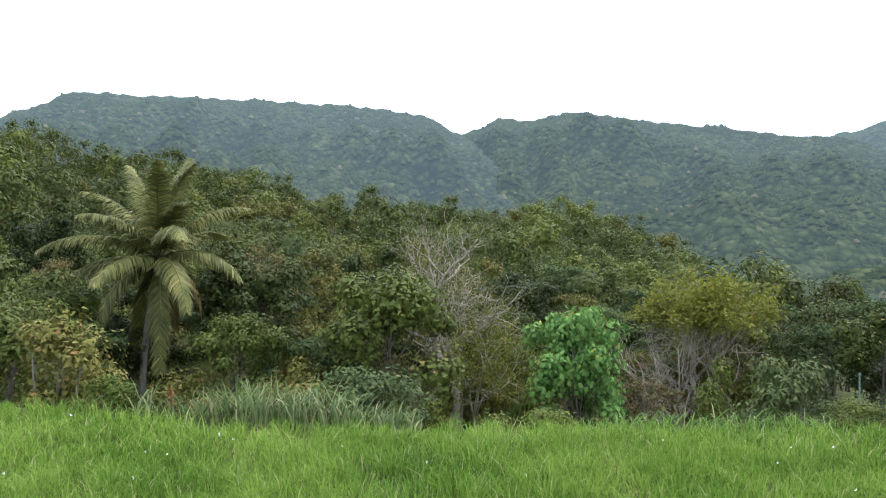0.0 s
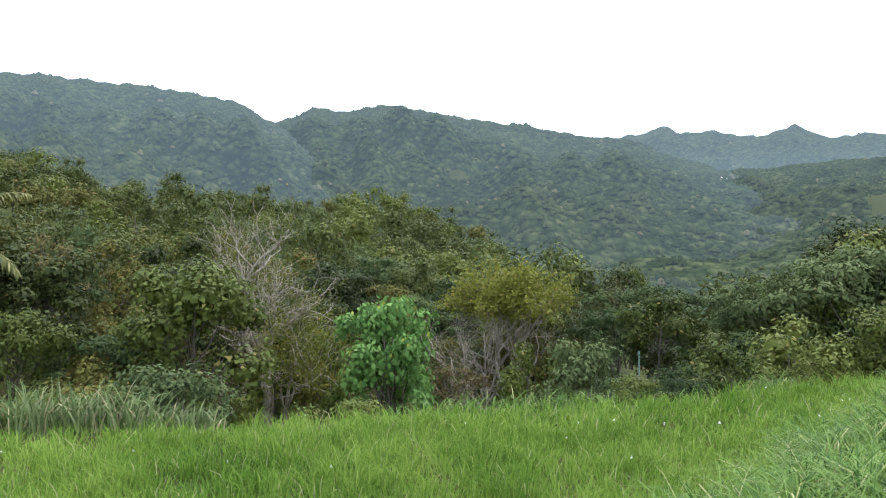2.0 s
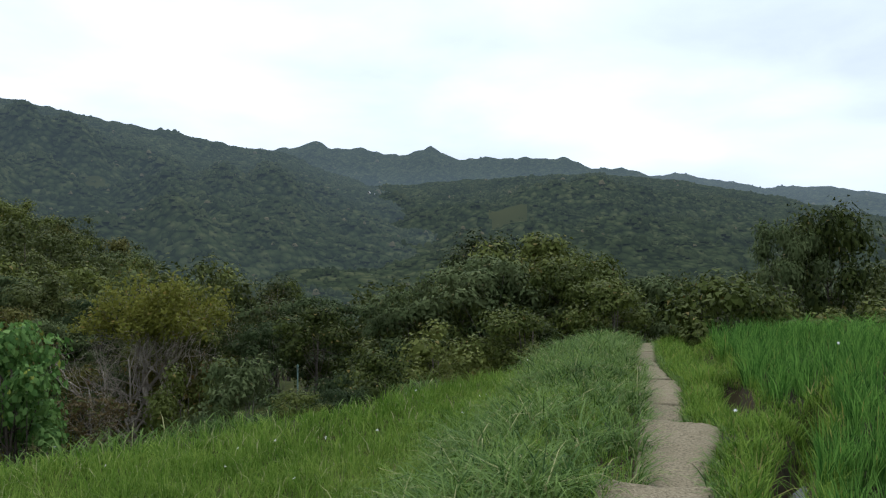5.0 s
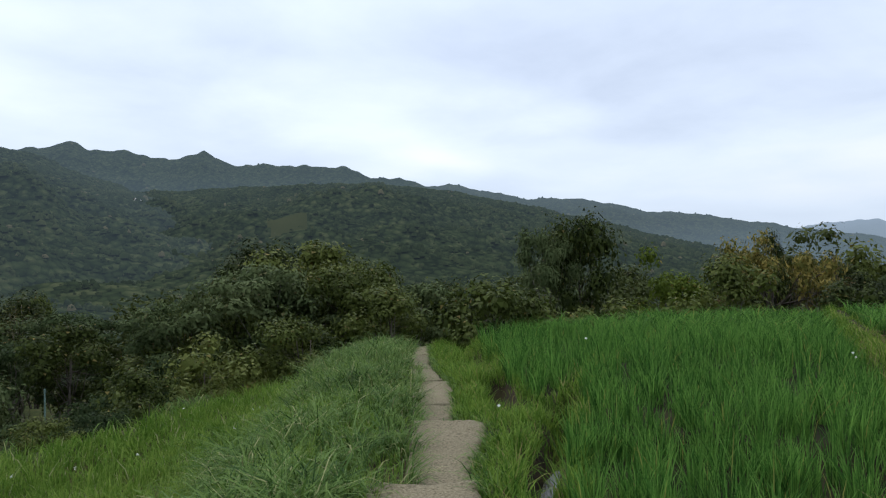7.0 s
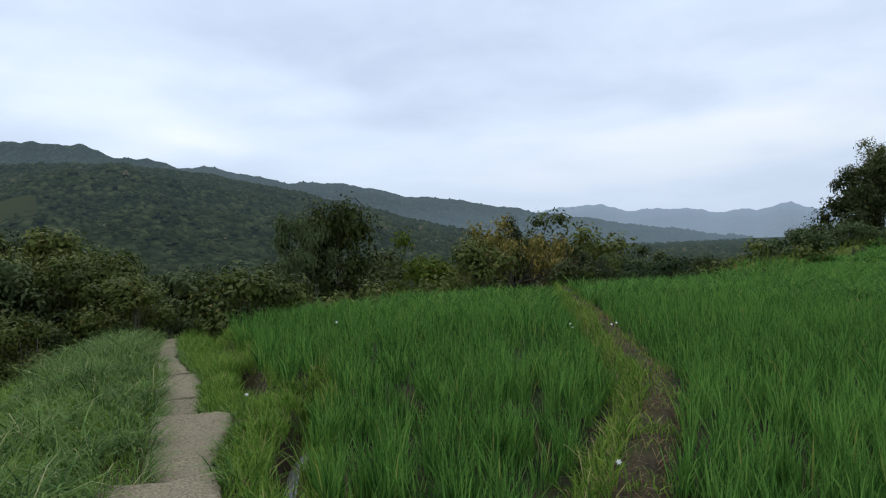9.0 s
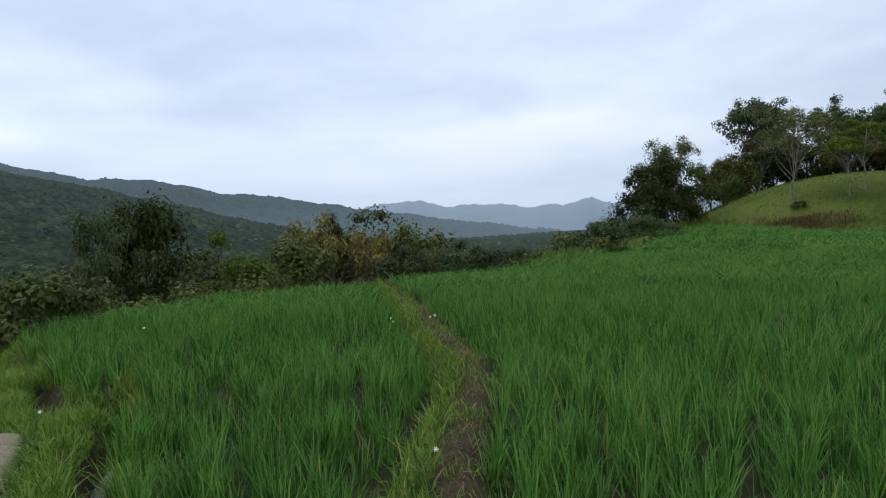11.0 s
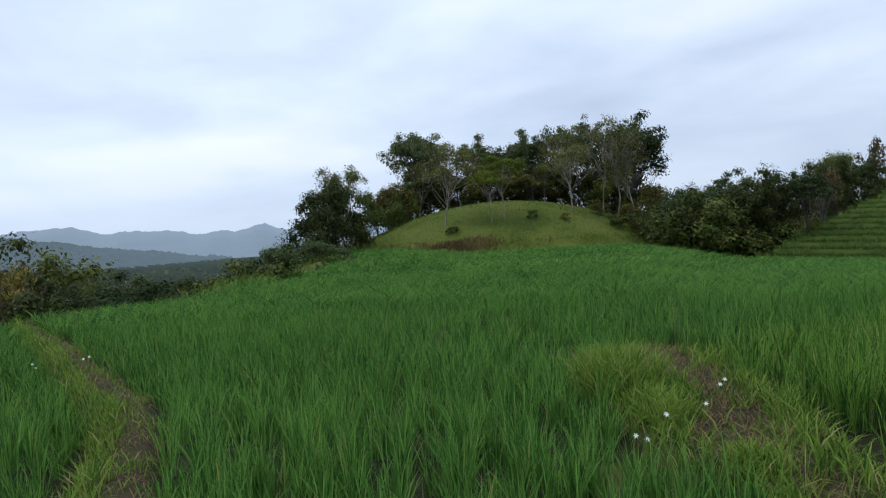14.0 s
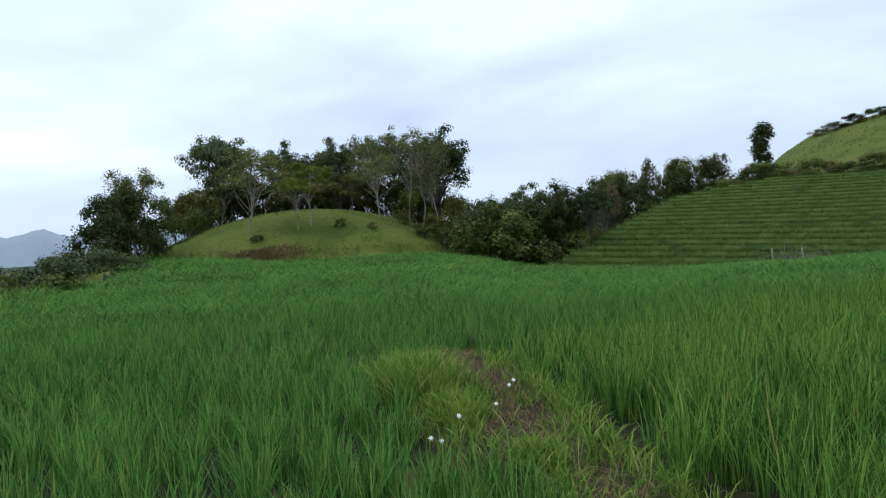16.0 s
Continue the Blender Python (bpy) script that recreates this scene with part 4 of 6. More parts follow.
    # the fuller tufts on the broad end of the second dike
    for cx, cy, rx, ry, n, tall in ((5.75, -4.45, 0.8, 0.40, 4200, 0.46), (4.72, -4.0, 0.42, 0.2, 1300, 0.32), (3.45, -3.6, 0.3, 0.16, 600, 0.24)):
        a, q = rng.uniform(0, 2 * np.pi, n), np.sqrt(rng.uniform(0, 1, n))
        u, v = rx * q * np.cos(a), ry * q * np.sin(a)
        x, y = cx + 0.84 * u + 0.54 * v, cy - 0.54 * u + 0.84 * v
        grass("grass_tuft", rng, x, y, tall * (1 - 0.3 * q) * rng.uniform(0.45, 1.15, n), 0.0085, (0.1, 0.9), (0.05, 0.4), DIKE_TUFT, "bright high tuft of grass on the broad dike")
    # straw and dead stalks lying on the dikes
    x, y, r, az = scatter(rng, (70, 176), (2.2, 16), 420)
    d1, d2 = dike_off(x, y)
    ok = (((d1 < 0.3) | (d2 < 0.08)) & (rng.uniform(0, 1, len(x)) < np.where(bare_strip(x, y), 0.9, 0.35)))
    x, y = x[ok], y[ok]
    grass("straw", rng, x, y, rng.uniform(0.08, 0.2, len(x)), 0.008, (0.8, 1.6), (0.6, 0.95), DRY_GRASS, "dry straw and dead stalks lying on the dikes", 2)


build_bank_grass()


def build_knoll_grass():
    rng = np.random.default_rng(24)
    n = 36000
    q, a = np.sqrt(rng.uniform(0, 1.12, n)), rng.uniform(0, 2 * np.pi, n)
    x, y = KNOLL[0] + 13.1 * q * np.cos(a), KNOLL[1] + 13.1 * q * np.sin(a)
    front = (x - KNOLL[0]) * KNOLL[0] + (y - KNOLL[1]) * KNOLL[1] < 250
    x, y, q = x[front], y[front], q[front]
    rim = smooth(0.88, 0.97, q)
    h = (0.06 + 0.30 * rim * (0.6 + 0.6 * wave(x, y, 1.6, 2)) + 0.03 * wave(x, y, 1.2)) * rng.uniform(0.5, 1.3, len(x))
    az = np.degrees(np.arctan2(x, y))
    dry = (rim > 0.15) & (((az > 113.6) & (az < 119.6)) | ((az > 111) & (az < 126) & (wave(x, y, 1.0, 3) + rng.uniform(-0.6, 0.6, len(x)) > 0.1)))
    grass("knoll_grass", rng, x[~dry], y[~dry], np.maximum(h[~dry], 0.04), 0.04, (0.2, 1.1), (0.0, 0.3), KNOLL_GRASS, "short olive-green grass on the round knoll", 2)
    grass("dry_weeds", rng, x[dry], y[dry], np.maximum(h[dry] * 1.2, 0.1), 0.04, (0.1, 0.6), (0.0, 0.3), DRY_GRASS, "reddish-brown dry weeds round the knoll's foot", 2)
    n = 2200
    az, r = rng.normal(116.4, 1.8, n), rng.uniform(49.4, 51.0, n)
    x, y = r * np.sin(np.radians(az)), r * np.cos(np.radians(az))
    grass("dry_weeds", rng, x, y, rng.uniform(0.15, 0.45, n) * (1 + 0.3 * wave(x, y, 0.7, 2)), 0.035, (0.2, 0.9), (0.0, 0.4), DRY_GRASS, "patch of reddish-brown dry weeds on the knoll's foot", 2)
    # grassy lip between the paddy and the wooded drop, and the upper hill
    x, y, r, az = scatter(rng, (97, 113), (24, 54), 14)
    edge = rice_edge(az)
    ok = (r > edge - 0.4) & (r < edge + 5)
    grass("lip_grass", rng, x[ok], y[ok], rng.uniform(0.2, 0.6, ok.sum()), 0.045, (0.1, 0.6), (0, 0.3), KNOLL_GRASS, "rough grass along the paddy's outer lip", 2)
    x, y, r, az = scatter(rng, (153, 170), (80, 132), 5.0)
    grass("hill_grass", rng, x, y, rng.uniform(0.1, 0.3, len(x)), 0.07, (0.6, 1.6), (0.2, 0.6), KNOLL_GRASS, "rough olive grass on the upper hill", 2)


build_knoll_grass()


def build_reeds():
    rng = np.random.default_rng(25)
    n = 5200
    x = rng.uniform(-8.5, -0.3, n)
    y = terrace_edge(x) + rng.uniform(0.5, 3.2, n)
    ok = (wave(x, y, 0.8, 6) + rng.uniform(-0.5, 0.5, n) > -0.25) & (x > -4.6)
    x, y = x[ok], y[ok]
    grass("reeds", rng, x, y, rng.uniform(0.5, 1.05, len(x)) * np.interp(x, [-4.6, -3.2, -1.6, -0.3], [0.8, 1.1, 0.9, 0.5]), 0.022, (0.2, 0.7), (0.1, 0.5), REED, "tall pale grey-green cane grass below the terrace")
    n = 2600
    x = np.concatenate([rng.uniform(2, 9, n), rng.uniform(-8.5, -5, n // 2)])
    y = terrace_edge(x) + rng.uniform(0.6, 2.6, len(x))
    ok = wave(x, y, 0.9, 2) + rng.uniform(-0.4, 0.4, len(x)) > 0.05
    x, y = x[ok], y[ok]
    grass("cane_grass", rng, x, y, rng.uniform(0.3, 0.6, len(x)), 0.016, (0.3, 0.9), (0.2, 0.6), BANK_GRASS, "arching cane grass below the terrace's edge")


build_reeds()


# ---- trees ----
def tree_parts(rng, height, trunk_h, spread, crown_h, clumps, per_clump, leaf, clump_r, trunk_r=0.09, droop=0.3, aspect=0.5, low=-0.3, hollow=0.35, limb=1.0, twigs=0, stems=1, squash=0.75, lean=0.06, shape=4, core=16):
    """Triangles of a tree at the origin: the trunk with limbs and twigs, and the clumped leaves."""
    wood = Heap()
    tops = []
    bend = rng.normal(0, lean, 2) * height
    for k in range(stems):
        out = rng.normal(0, 0.12, 2) * height * (stems > 1)
        knots = np.array([[out[0] * 0.1, out[1] * 0.1, -0.5], [out[0] * 0.4 + bend[0] * 0.2, out[1] * 0.4 + bend[1] * 0.2, trunk_h * 0.5], [bend[0] * 0.6 + out[0] * 0.8, bend[1] * 0.6 + out[1] * 0.8, trunk_h], [bend[0] + out[0], bend[1] + out[1], height - crown_h * 0.35]])
        knots[1:3, :2] += rng.normal(0, 0.02, (2, 2)) * height
        wood.put(*tube(knots, np.array([1.3, 0.95, 0.78, 0.22]) * trunk_r, 7))
        tops.append(knots)
    centre = np.array([bend[0], bend[1], height - crown_h / 2])
    d = unit(rng.normal(0, 1, (clumps, 3)))
    d[:, 2] = np.where(d[:, 2] < low, np.abs(d[:, 2]) * 0.7, d[:, 2])
    rad = rng.uniform(hollow, 1.0, clumps) ** 0.5 * rng.uniform(0.72, 1.15, clumps)
    c = centre + d * rad[:, None] * np.array([spread, spread, crown_h / 2]) * (1 - 0.5 * clump_r / max(spread, crown_h / 2))
    if limb:
        for i, p in enumerate(c):
            knots = tops[i % stems]
            start = knots[2] + (knots[3] - knots[2]) * rng.uniform(-0.3, 0.8)
            start[2] = max(min(trunk_h, height * 0.3) * 0.6, min(start[2], p[2]))
            mid = start * 0.45 + p * 0.55 + rng.normal(0, 0.05, 3) * spread - [0, 0, 0.06 * spread]
            wood.put(*tube([start, mid, p], np.array([0.45, 0.28, 0.09]) * trunk_r * limb, 3))
            for _ in range(twigs):
                a = mid + (p - mid) * rng.uniform(0.1, 1.0)
                tip = a + unit(rng.normal(0, 1, 3) + [0, 0, 0.5] + unit(p - centre)) * clump_r * rng.uniform(0.6, 1.5)
                wood.put(*tube([a, (a + tip) / 2 + rng.normal(0, 0.05, 3), tip], np.array([0.16, 0.10, 0.05]) * trunk_r * limb, 3))
    n = clumps * per_clump
    i = np.repeat(np.arange(clumps), per_clump)
    out = unit(rng.normal(0, 1, (n, 3)) + [0, 0, 0.3])
    size = clump_r * rng.uniform(0.65, 1.35, clumps)
    bumpy = 1 + 0.22 * np.sin(out[:, 0] * 5 + i) * np.sin(out[:, 1] * 5 + i * 2)
    at = c[i] + out * (size[i] * bumpy * rng.uniform(0.02, 1.0, n) ** 0.42)[:, None] * np.array([1, 1, squash])
    up = unit(out + rng.normal(0, 0.28, (n, 3)) + [0, 0, 0.45])
    way = np.cross(up, rng.normal(0, 1, (n, 3)))
    way = unit(unit(way) + out * 0.25 - [0, 0, droop])
    l = leaf * rng.uniform(0.55, 1.4, n)
    crown = Heap()
    crown.put(*leaves(rng, at, way, up, l, l * aspect, 0.15, shape))
    # the close inner foliage of each clump
    core = core * 2
    m = clumps * core
    i = np.repeat(np.arange(clumps), core)
    out = unit(rng.normal(0, 1, (m, 3)))
    at = c[i] + out * (size[i] * rng.uniform(0.0, 0.62, m))[:, None] * np.array([1, 1, squash])
    way = unit(np.cross(out, rng.normal(0, 1, (m, 3))))
    l = size[i] * rng.uniform(0.18, 0.32, m)
    crown.put(*leaves(rng, at - way * l[:, None] * 0.4, way, unit(out + rng.normal(0, 0.2, (m, 3))), l, l * max(aspect, 0.5) * 1.3, 0.15, 4))
    return np.concatenate(wood.v), np.concatenate(wood.f), np.concatenate(crown.v), np.concatenate(crown.f)


KINDS = {
    # wooded hillside, 45 m and more
    "far_dark": dict(low=-0.8, squash=0.72, core=14, aspect=0.6, limb=0, shape=3, mat=LEAF_DARK, bark=BARK_DARK, height=6.5, trunk_h=2.0, spread=2.5, crown_h=5.2, clumps=13, per_clump=100, leaf=0.25, clump_r=1.12),
    "far_mid": dict(low=-0.8, squash=0.72, core=14, aspect=0.6, limb=0, shape=3, mat=LEAF_MID, bark=BARK_DARK, height=6.0, trunk_h=1.8, spread=2.6, crown_h=4.8, clumps=13, per_clump=100, leaf=0.25, clump_r=1.12),
    "far_olive": dict(low=-0.8, squash=0.72, core=14, aspect=0.6, limb=0, shape=3, mat=LEAF_OLIVE, bark=BARK_GREY, height=5.5, trunk_h=1.8, spread=2.4, crown_h=4.2, clumps=13, per_clump=100, leaf=0.25, clump_r=1.12),
    "far_grey": dict(low=-0.8, squash=0.72, core=14, limb=0, shape=3, mat=LEAF_GREY, bark=BARK_GREY, height=5.5, trunk_h=1.8, spread=2.6, crown_h=4.0, clumps=13, per_clump=100, leaf=0.25, clump_r=1.12, aspect=0.36),
    # nearer woods
    "dark": dict(squash=0.7, core=22, shape=3, limb=0.6, aspect=0.75, low=-0.75, mat=LEAF_DARK, bark=BARK_DARK, height=5.6, trunk_h=1.4, spread=2.2, crown_h=5.3, clumps=24, per_clump=280, leaf=0.118, clump_r=0.74, label="dense dark-green broadleaf tree in the gully", category="tree"),
    "mid": dict(squash=0.7, core=22, shape=3, limb=0.6, aspect=0.75, low=-0.75, mat=LEAF_MID, bark=BARK_DARK, height=5.2, trunk_h=1.3, spread=2.3, crown_h=4.9, clumps=24, per_clump=280, leaf=0.118, clump_r=0.74, label="leafy mid-green broadleaf tree in the gully", category="tree"),
    "olive": dict(shape=3, core=10, aspect=0.75, limb=0.7, low=-0.75, mat=LEAF_DRYING, bark=BARK_GREY, height=4.8, trunk_h=1.3, spread=2.1, crown_h=4.4, clumps=24, per_clump=200, leaf=0.105, clump_r=0.62, twigs=2, label="olive-green tree with thinning leaves", category="tree"),
    "grey": dict(shape=3, core=14, limb=0.6, low=-0.75, mat=LEAF_GREY, bark=BARK_GREY, height=5.0, trunk_h=1.2, spread=2.4, crown_h=4.7, clumps=30, per_clump=240, leaf=0.14, clump_r=0.66, aspect=0.5, squash=0.42, label="feathery grey-green tree with layered foliage", category="tree"),
    "shrub_dark": dict(core=20, shape=3, aspect=0.75, limb=0.4, mat=LEAF_MID, bark=BARK_DARK, height=2.2, trunk_h=0.4, spread=1.35, crown_h=2.2, clumps=14, per_clump=230, leaf=0.09, clump_r=0.5, trunk_r=0.035, low=-0.9, stems=3, label="dense dark-green shrub at the wood's edge", category="shrub"),
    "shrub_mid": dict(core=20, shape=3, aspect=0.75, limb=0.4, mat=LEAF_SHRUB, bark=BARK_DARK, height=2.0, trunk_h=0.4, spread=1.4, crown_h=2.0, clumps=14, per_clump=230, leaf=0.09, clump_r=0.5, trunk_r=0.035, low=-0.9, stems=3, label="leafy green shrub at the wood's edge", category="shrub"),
    "shrub_grey": dict(core=14, shape=3, limb=0.4, mat=LEAF_GREY, bark=BARK_GREY, height=2.0, trunk_h=0.4, spread=1.4, crown_h=2.0, clumps=16, per_clump=210, leaf=0.11, clump_r=0.5, trunk_r=0.03, low=-0.9, stems=3, aspect=0.5, squash=0.5, label="feathery grey-green shrub at the wood's edge", category="shrub"),
    "shrub_olive": dict(shape=3, aspect=0.75, core=8, limb=0.5, mat=LEAF_DRYING, bark=BARK_GREY, height=1.9, trunk_h=0.4, spread=1.2, crown_h=1.9, clumps=14, per_clump=180, leaf=0.085, clump_r=0.46, trunk_r=0.03, low=-0.9, stems=4, twigs=2, label="thin olive-brown shrub with dry twigs", category="shrub"),
    # single trees
    "bright_bush": dict(core=12, low=-0.85, mat=LEAF_BRIGHT, bark=BARK_DARK, height=4.2, trunk_h=0.5, spread=1.85, crown_h=3.9, clumps=34, per_clump=190, leaf=0.15, clump_r=0.5, trunk_r=0.06, droop=0.7, aspect=0.75, stems=3, label="round bush with large bright green drooping leaves", category="bush"),
    "lime": dict(core=18, shape=3, aspect=0.75, low=-0.75, mat=LEAF_LIME, bark=BARK_GREY, height=5.0, trunk_h=1.2, spread=2.0, crown_h=4.7, clumps=24, per_clump=230, leaf=0.115, clump_r=0.7, limb=0.6, label="yellow-green bushy tree", category="tree"),
    "dry_bush": dict(mat=LEAF_BROWN, bark=BARK_PALE, height=2.6, trunk_h=0.4, spread=1.3, crown_h=2.4, clumps=26, per_clump=16, leaf=0.09, clump_r=0.4, trunk_r=0.035, low=-0.7, twigs=9, stems=4, limb=0.9, core=0, label="tangled dry bush with pale bare twigs", category="bush"),
    "orange": dict(core=4, mat=LEAF_ORANGE, bark=BARK_GREY, height=5.2, trunk_h=1.8, spread=2.0, crown_h=3.4, clumps=34, per_clump=70, leaf=0.15, clump_r=0.42, twigs=3, label="tree with orange-brown withering leaves", category="tree"),
    "gold": dict(core=5, mat=LEAF_GOLD, bark=BARK_DARK, height=4.6, trunk_h=1.4, spread=2.4, crown_h=3.2, clumps=26, per_clump=200, leaf=0.13, clump_r=0.46, droop=0.7, low=0.0, twigs=1, label="tree with large golden-yellow drooping leaves", category="tree"),
    "russet": dict(core=4, mat=LEAF_BROWN, bark=BARK_GREY, height=4.0, trunk_h=1.0, spread=1.7, crown_h=3.2, clumps=24, per_clump=44, leaf=0.18, clump_r=0.45, twigs=3, label="russet-brown tree with thin leaves", category="tree"),
    "umbrella": dict(aspect=0.7, core=8, mat=LEAF_GREY, bark=BARK_DARK, height=10.5, trunk_h=3.2, spread=3.4, crown_h=7.2, clumps=60, per_clump=90, leaf=0.22, clump_r=0.85, trunk_r=0.1, low=-0.35, twigs=1, squash=0.62, label="tall dark broad-crowned tree behind the knoll", category="tree"),
    "airy": dict(core=2, mat=LEAF_AIRY, bark=BARK_PALE, height=7.2, trunk_h=2.2, spread=2.5, crown_h=4.8, clumps=34, per_clump=80, leaf=0.16, clump_r=0.6, trunk_r=0.055, low=-0.4, twigs=5, limb=1.0, label="slim pale-trunked tree with an airy green crown", category="tree"),
    "airy_yellow": dict(core=2, mat=LEAF_LIME, bark=BARK_PALE, height=4.6, trunk_h=2.0, spread=1.9, crown_h=2.3, clumps=24, per_clump=100, leaf=0.16, clump_r=0.5, trunk_r=0.05, low=-0.3, twigs=3, limb=1.0, squash=0.5, label="small pale-trunked tree with yellow-green leaves", category="tree"),
    "airy_grey": dict(core=2, mat=LEAF_AIRY, bark=BARK_PALE, height=8.2, trunk_h=3.0, spread=2.7, crown_h=6.0, clumps=36, per_clump=56, leaf=0.16, clump_r=0.65, trunk_r=0.06, low=-0.6, twigs=6, limb=1.0, label="tall pale-trunked tree with thin greyish leaves", category="tree"),
    "tower": dict(core=30, mat=LEAF_DARK, bark=BARK_DARK, height=8.2, trunk_h=2.0, spread=1.5, crown_h=6.6, clumps=26, per_clump=150, leaf=0.3, clump_r=0.72, hollow=0.1, squash=1.0, lean=0.08, low=-0.9, stems=2, trunk_r=0.09, label="lone slender dark tree on the hill's shoulder", category="tree"),
}
MESHES = {}


def hash_of(text):
    return sum(ord(c) * (i + 3) for i, c in enumerate(text))


def tree_arrays(key, k):
    spec = {a: b for a, b in KINDS[key].items() if a not in ("mat", "bark", "label", "category")}
    return tree_parts(np.random.default_rng(hash_of(key) * 7 + k), **spec)


def plant(key, x, y, scale=1.0, stretch=1.0, turn=0.0, k=0, sink=0.05, label="", group="", z=None):
    """Sets a tree or shrub of a kind on the ground."""
    spec = KINDS[key]
    if (key, k) not in MESHES:
        tv, tf, cv, cf = tree_arrays(key, k)
        MESHES[key, k] = mesh("trunk", tv, tf, spec["bark"], True), mesh("crown", cv, cf, spec["mat"])
    ob = new(spec["category"])
    ob.matrix_basis = pose(x, y, float(ground(x, y)) - sink if z is None else z, 0, 0, turn) @ Matrix.Diagonal((scale, scale, scale * stretch, 1))
    part("trunk", MESHES[key, k][0], ob)
    part("crown", MESHES[key, k][1], ob)
    return tagged(ob, label or spec["label"], spec["category"], group)


def at(az, r):
    return r * math.sin(radians(az)), r * math.cos(radians(az))


def build_hillside():
    """The wooded hillside farther off, as one mesh."""
    rng = np.random.default_rng(31)
    keys = ["far_dark", "far_dark", "far_dark", "far_dark", "far_mid", "far_mid", "far_olive", "far_grey"]
    mats = [LEAF_DARK, LEAF_MID, LEAF_OLIVE, LEAF_GREY, BARK_DARK, BARK_GREY]
    shapes = {(key, k): tree_arrays(key, k) for key in set(keys) for k in range(3)}
    heap, slots, placed = Heap(), [], []
    for az0, az1, r0, r1, want in ((-40, 25, 42, 75, 175), (-40, 21, 75, 136, 235), (22, 62, 36, 75, 40), (60, 93, 40, 62, 18)):
        for _ in range(5000):
            r, az = math.sqrt(rng.uniform(r0 * r0, r1 * r1)), rng.uniform(az0, az1)
            x, y = at(az, r)
            if (az > 56 and r < rice_edge(az) + 5) or any((x - a) ** 2 + (y - b) ** 2 < (0.030 * r + 1.2) ** 2 for a, b in placed):
                continue
            placed.append((x, y))
            key = keys[rng.integers(len(keys))]
            tv, tf, cv, cf = shapes[key, int(rng.integers(3))]
            size, turn = rng.uniform(0.65, 1.2), rng.uniform(0, 2 * np.pi)
            m = np.array([[math.cos(turn), -math.sin(turn), 0], [math.sin(turn), math.cos(turn), 0], [0, 0, rng.uniform(0.85, 1.2)]]) * size
            base = np.array([x, y, float(ground(x, y)) - 0.6])
            spec = KINDS[key]
            heap.put(cv @ m.T + base, cf)
            slots.append(np.full(len(cf), mats.index(spec["mat"])))
            heap.put(tv @ m.T + base, tf)
            slots.append(np.full(len(tf), mats.index(spec["bark"])))
            want -= 1
            if not want:
                break
    me = heap.mesh("hillside_woods", mats[0])
    for m in mats[1:]:
        me.materials.append(m)
    me.polygons.foreach_set("material_index", np.concatenate(slots).astype(np.int32))
    tagged(new("hillside_woods", me), "dense mixed woods covering the near hillside", "woods", kind="stuff")


build_hillside()


def build_near_woods():
    """Trees and shrubs between the terrace's edge and the hillside."""
    rng = np.random.default_rng(32)
    placed = []
    free = [(-22, 9, 26.5), (1.6, 11, 30), (10.8, 10.5, 29), (19.3, 16, 29), (-13.7, 5, 31), (30, 13, 35), (45, 14, 16)]

    def shown(az, r):
        """Whether a tall plant here would hide one of the single trees."""
        return any(abs(az - a) < w * 0.55 and r < d for a, w, d in free)

    def clear(az, r, x, y, gap):
        if shown(az, r) and (r > 17.5 or 13.5 < az < 28.5 or -2.5 < az < 4):
            return False
        return all((x - a) ** 2 + (y - b) ** 2 > (gap * 0.5 + g * 0.5) ** 2 for a, b, g in placed)

    trees = ["dark", "dark", "mid", "mid", "olive", "olive", "grey", "mid", "dark"]
    shrubs = ["shrub_dark", "shrub_mid", "shrub_mid", "shrub_grey", "shrub_olive", "shrub_olive", "shrub_dark"]
    for what, az0, az1, gap, want, (o0, o1) in ((trees, -38, 52, 2.4, 85, (10, 30)), (shrubs, -38, 56, 1.35, 135, (1.8, 13)), (shrubs, -36, 40, 0.9, 60, (1.6, 8)), (shrubs, 60, 106, 1.7, 34, (2.5, 6)), (trees, 62, 106, 2.6, 20, (5.5, 14))):
        for _ in range(4000):
            az = rng.uniform(az0, az1)
            x, y = at(az, 1.0)
            if az < 57:
                k = 8.0
                while y * k < terrace_edge(x * k):
                    k += 0.2
            else:
                k = float(rice_edge(az))
            r = k + rng.uniform(o0, o1)
            x, y = at(az, r)
            if not clear(az, r, x, y, gap):
                continue
            key = what[rng.integers(len(what))]
            if az > 18:
                key = key.replace("shrub_mid", "shrub_dark" if az > 30 else "shrub_grey").replace("olive", "dark" if az > 57 else "grey").replace("lime", "mid")
            low = (0.62 if gap < 1.0 else 1.0) if az < 57 else (0.66 if what is trees else 1.1)
            low *= 0.55 if shown(az, r) else 1.0
            plant(key, x, y, rng.uniform(0.75, 1.25) * low, rng.uniform(0.85, 1.15), rng.uniform(0, 360), int(rng.integers(3)), 0.1, "", "trees of the wooded gully" if what is trees else "shrubs at the wood's edge")
            placed.append((x, y, gap))
            want -= 1
            if not want:
                break


build_near_woods()


# ---- single trees ----
def grow(key, x, y, height, half, k=0, turn=0.0, label="", group="", sink=0.1):
    """Plants a tree of a kind to a height and half width of its own."""
    spec = KINDS[key]
    s = half / spec["spread"]
    return plant(key, x, y, s, height / spec["height"] / s, turn, k, sink, label, group)


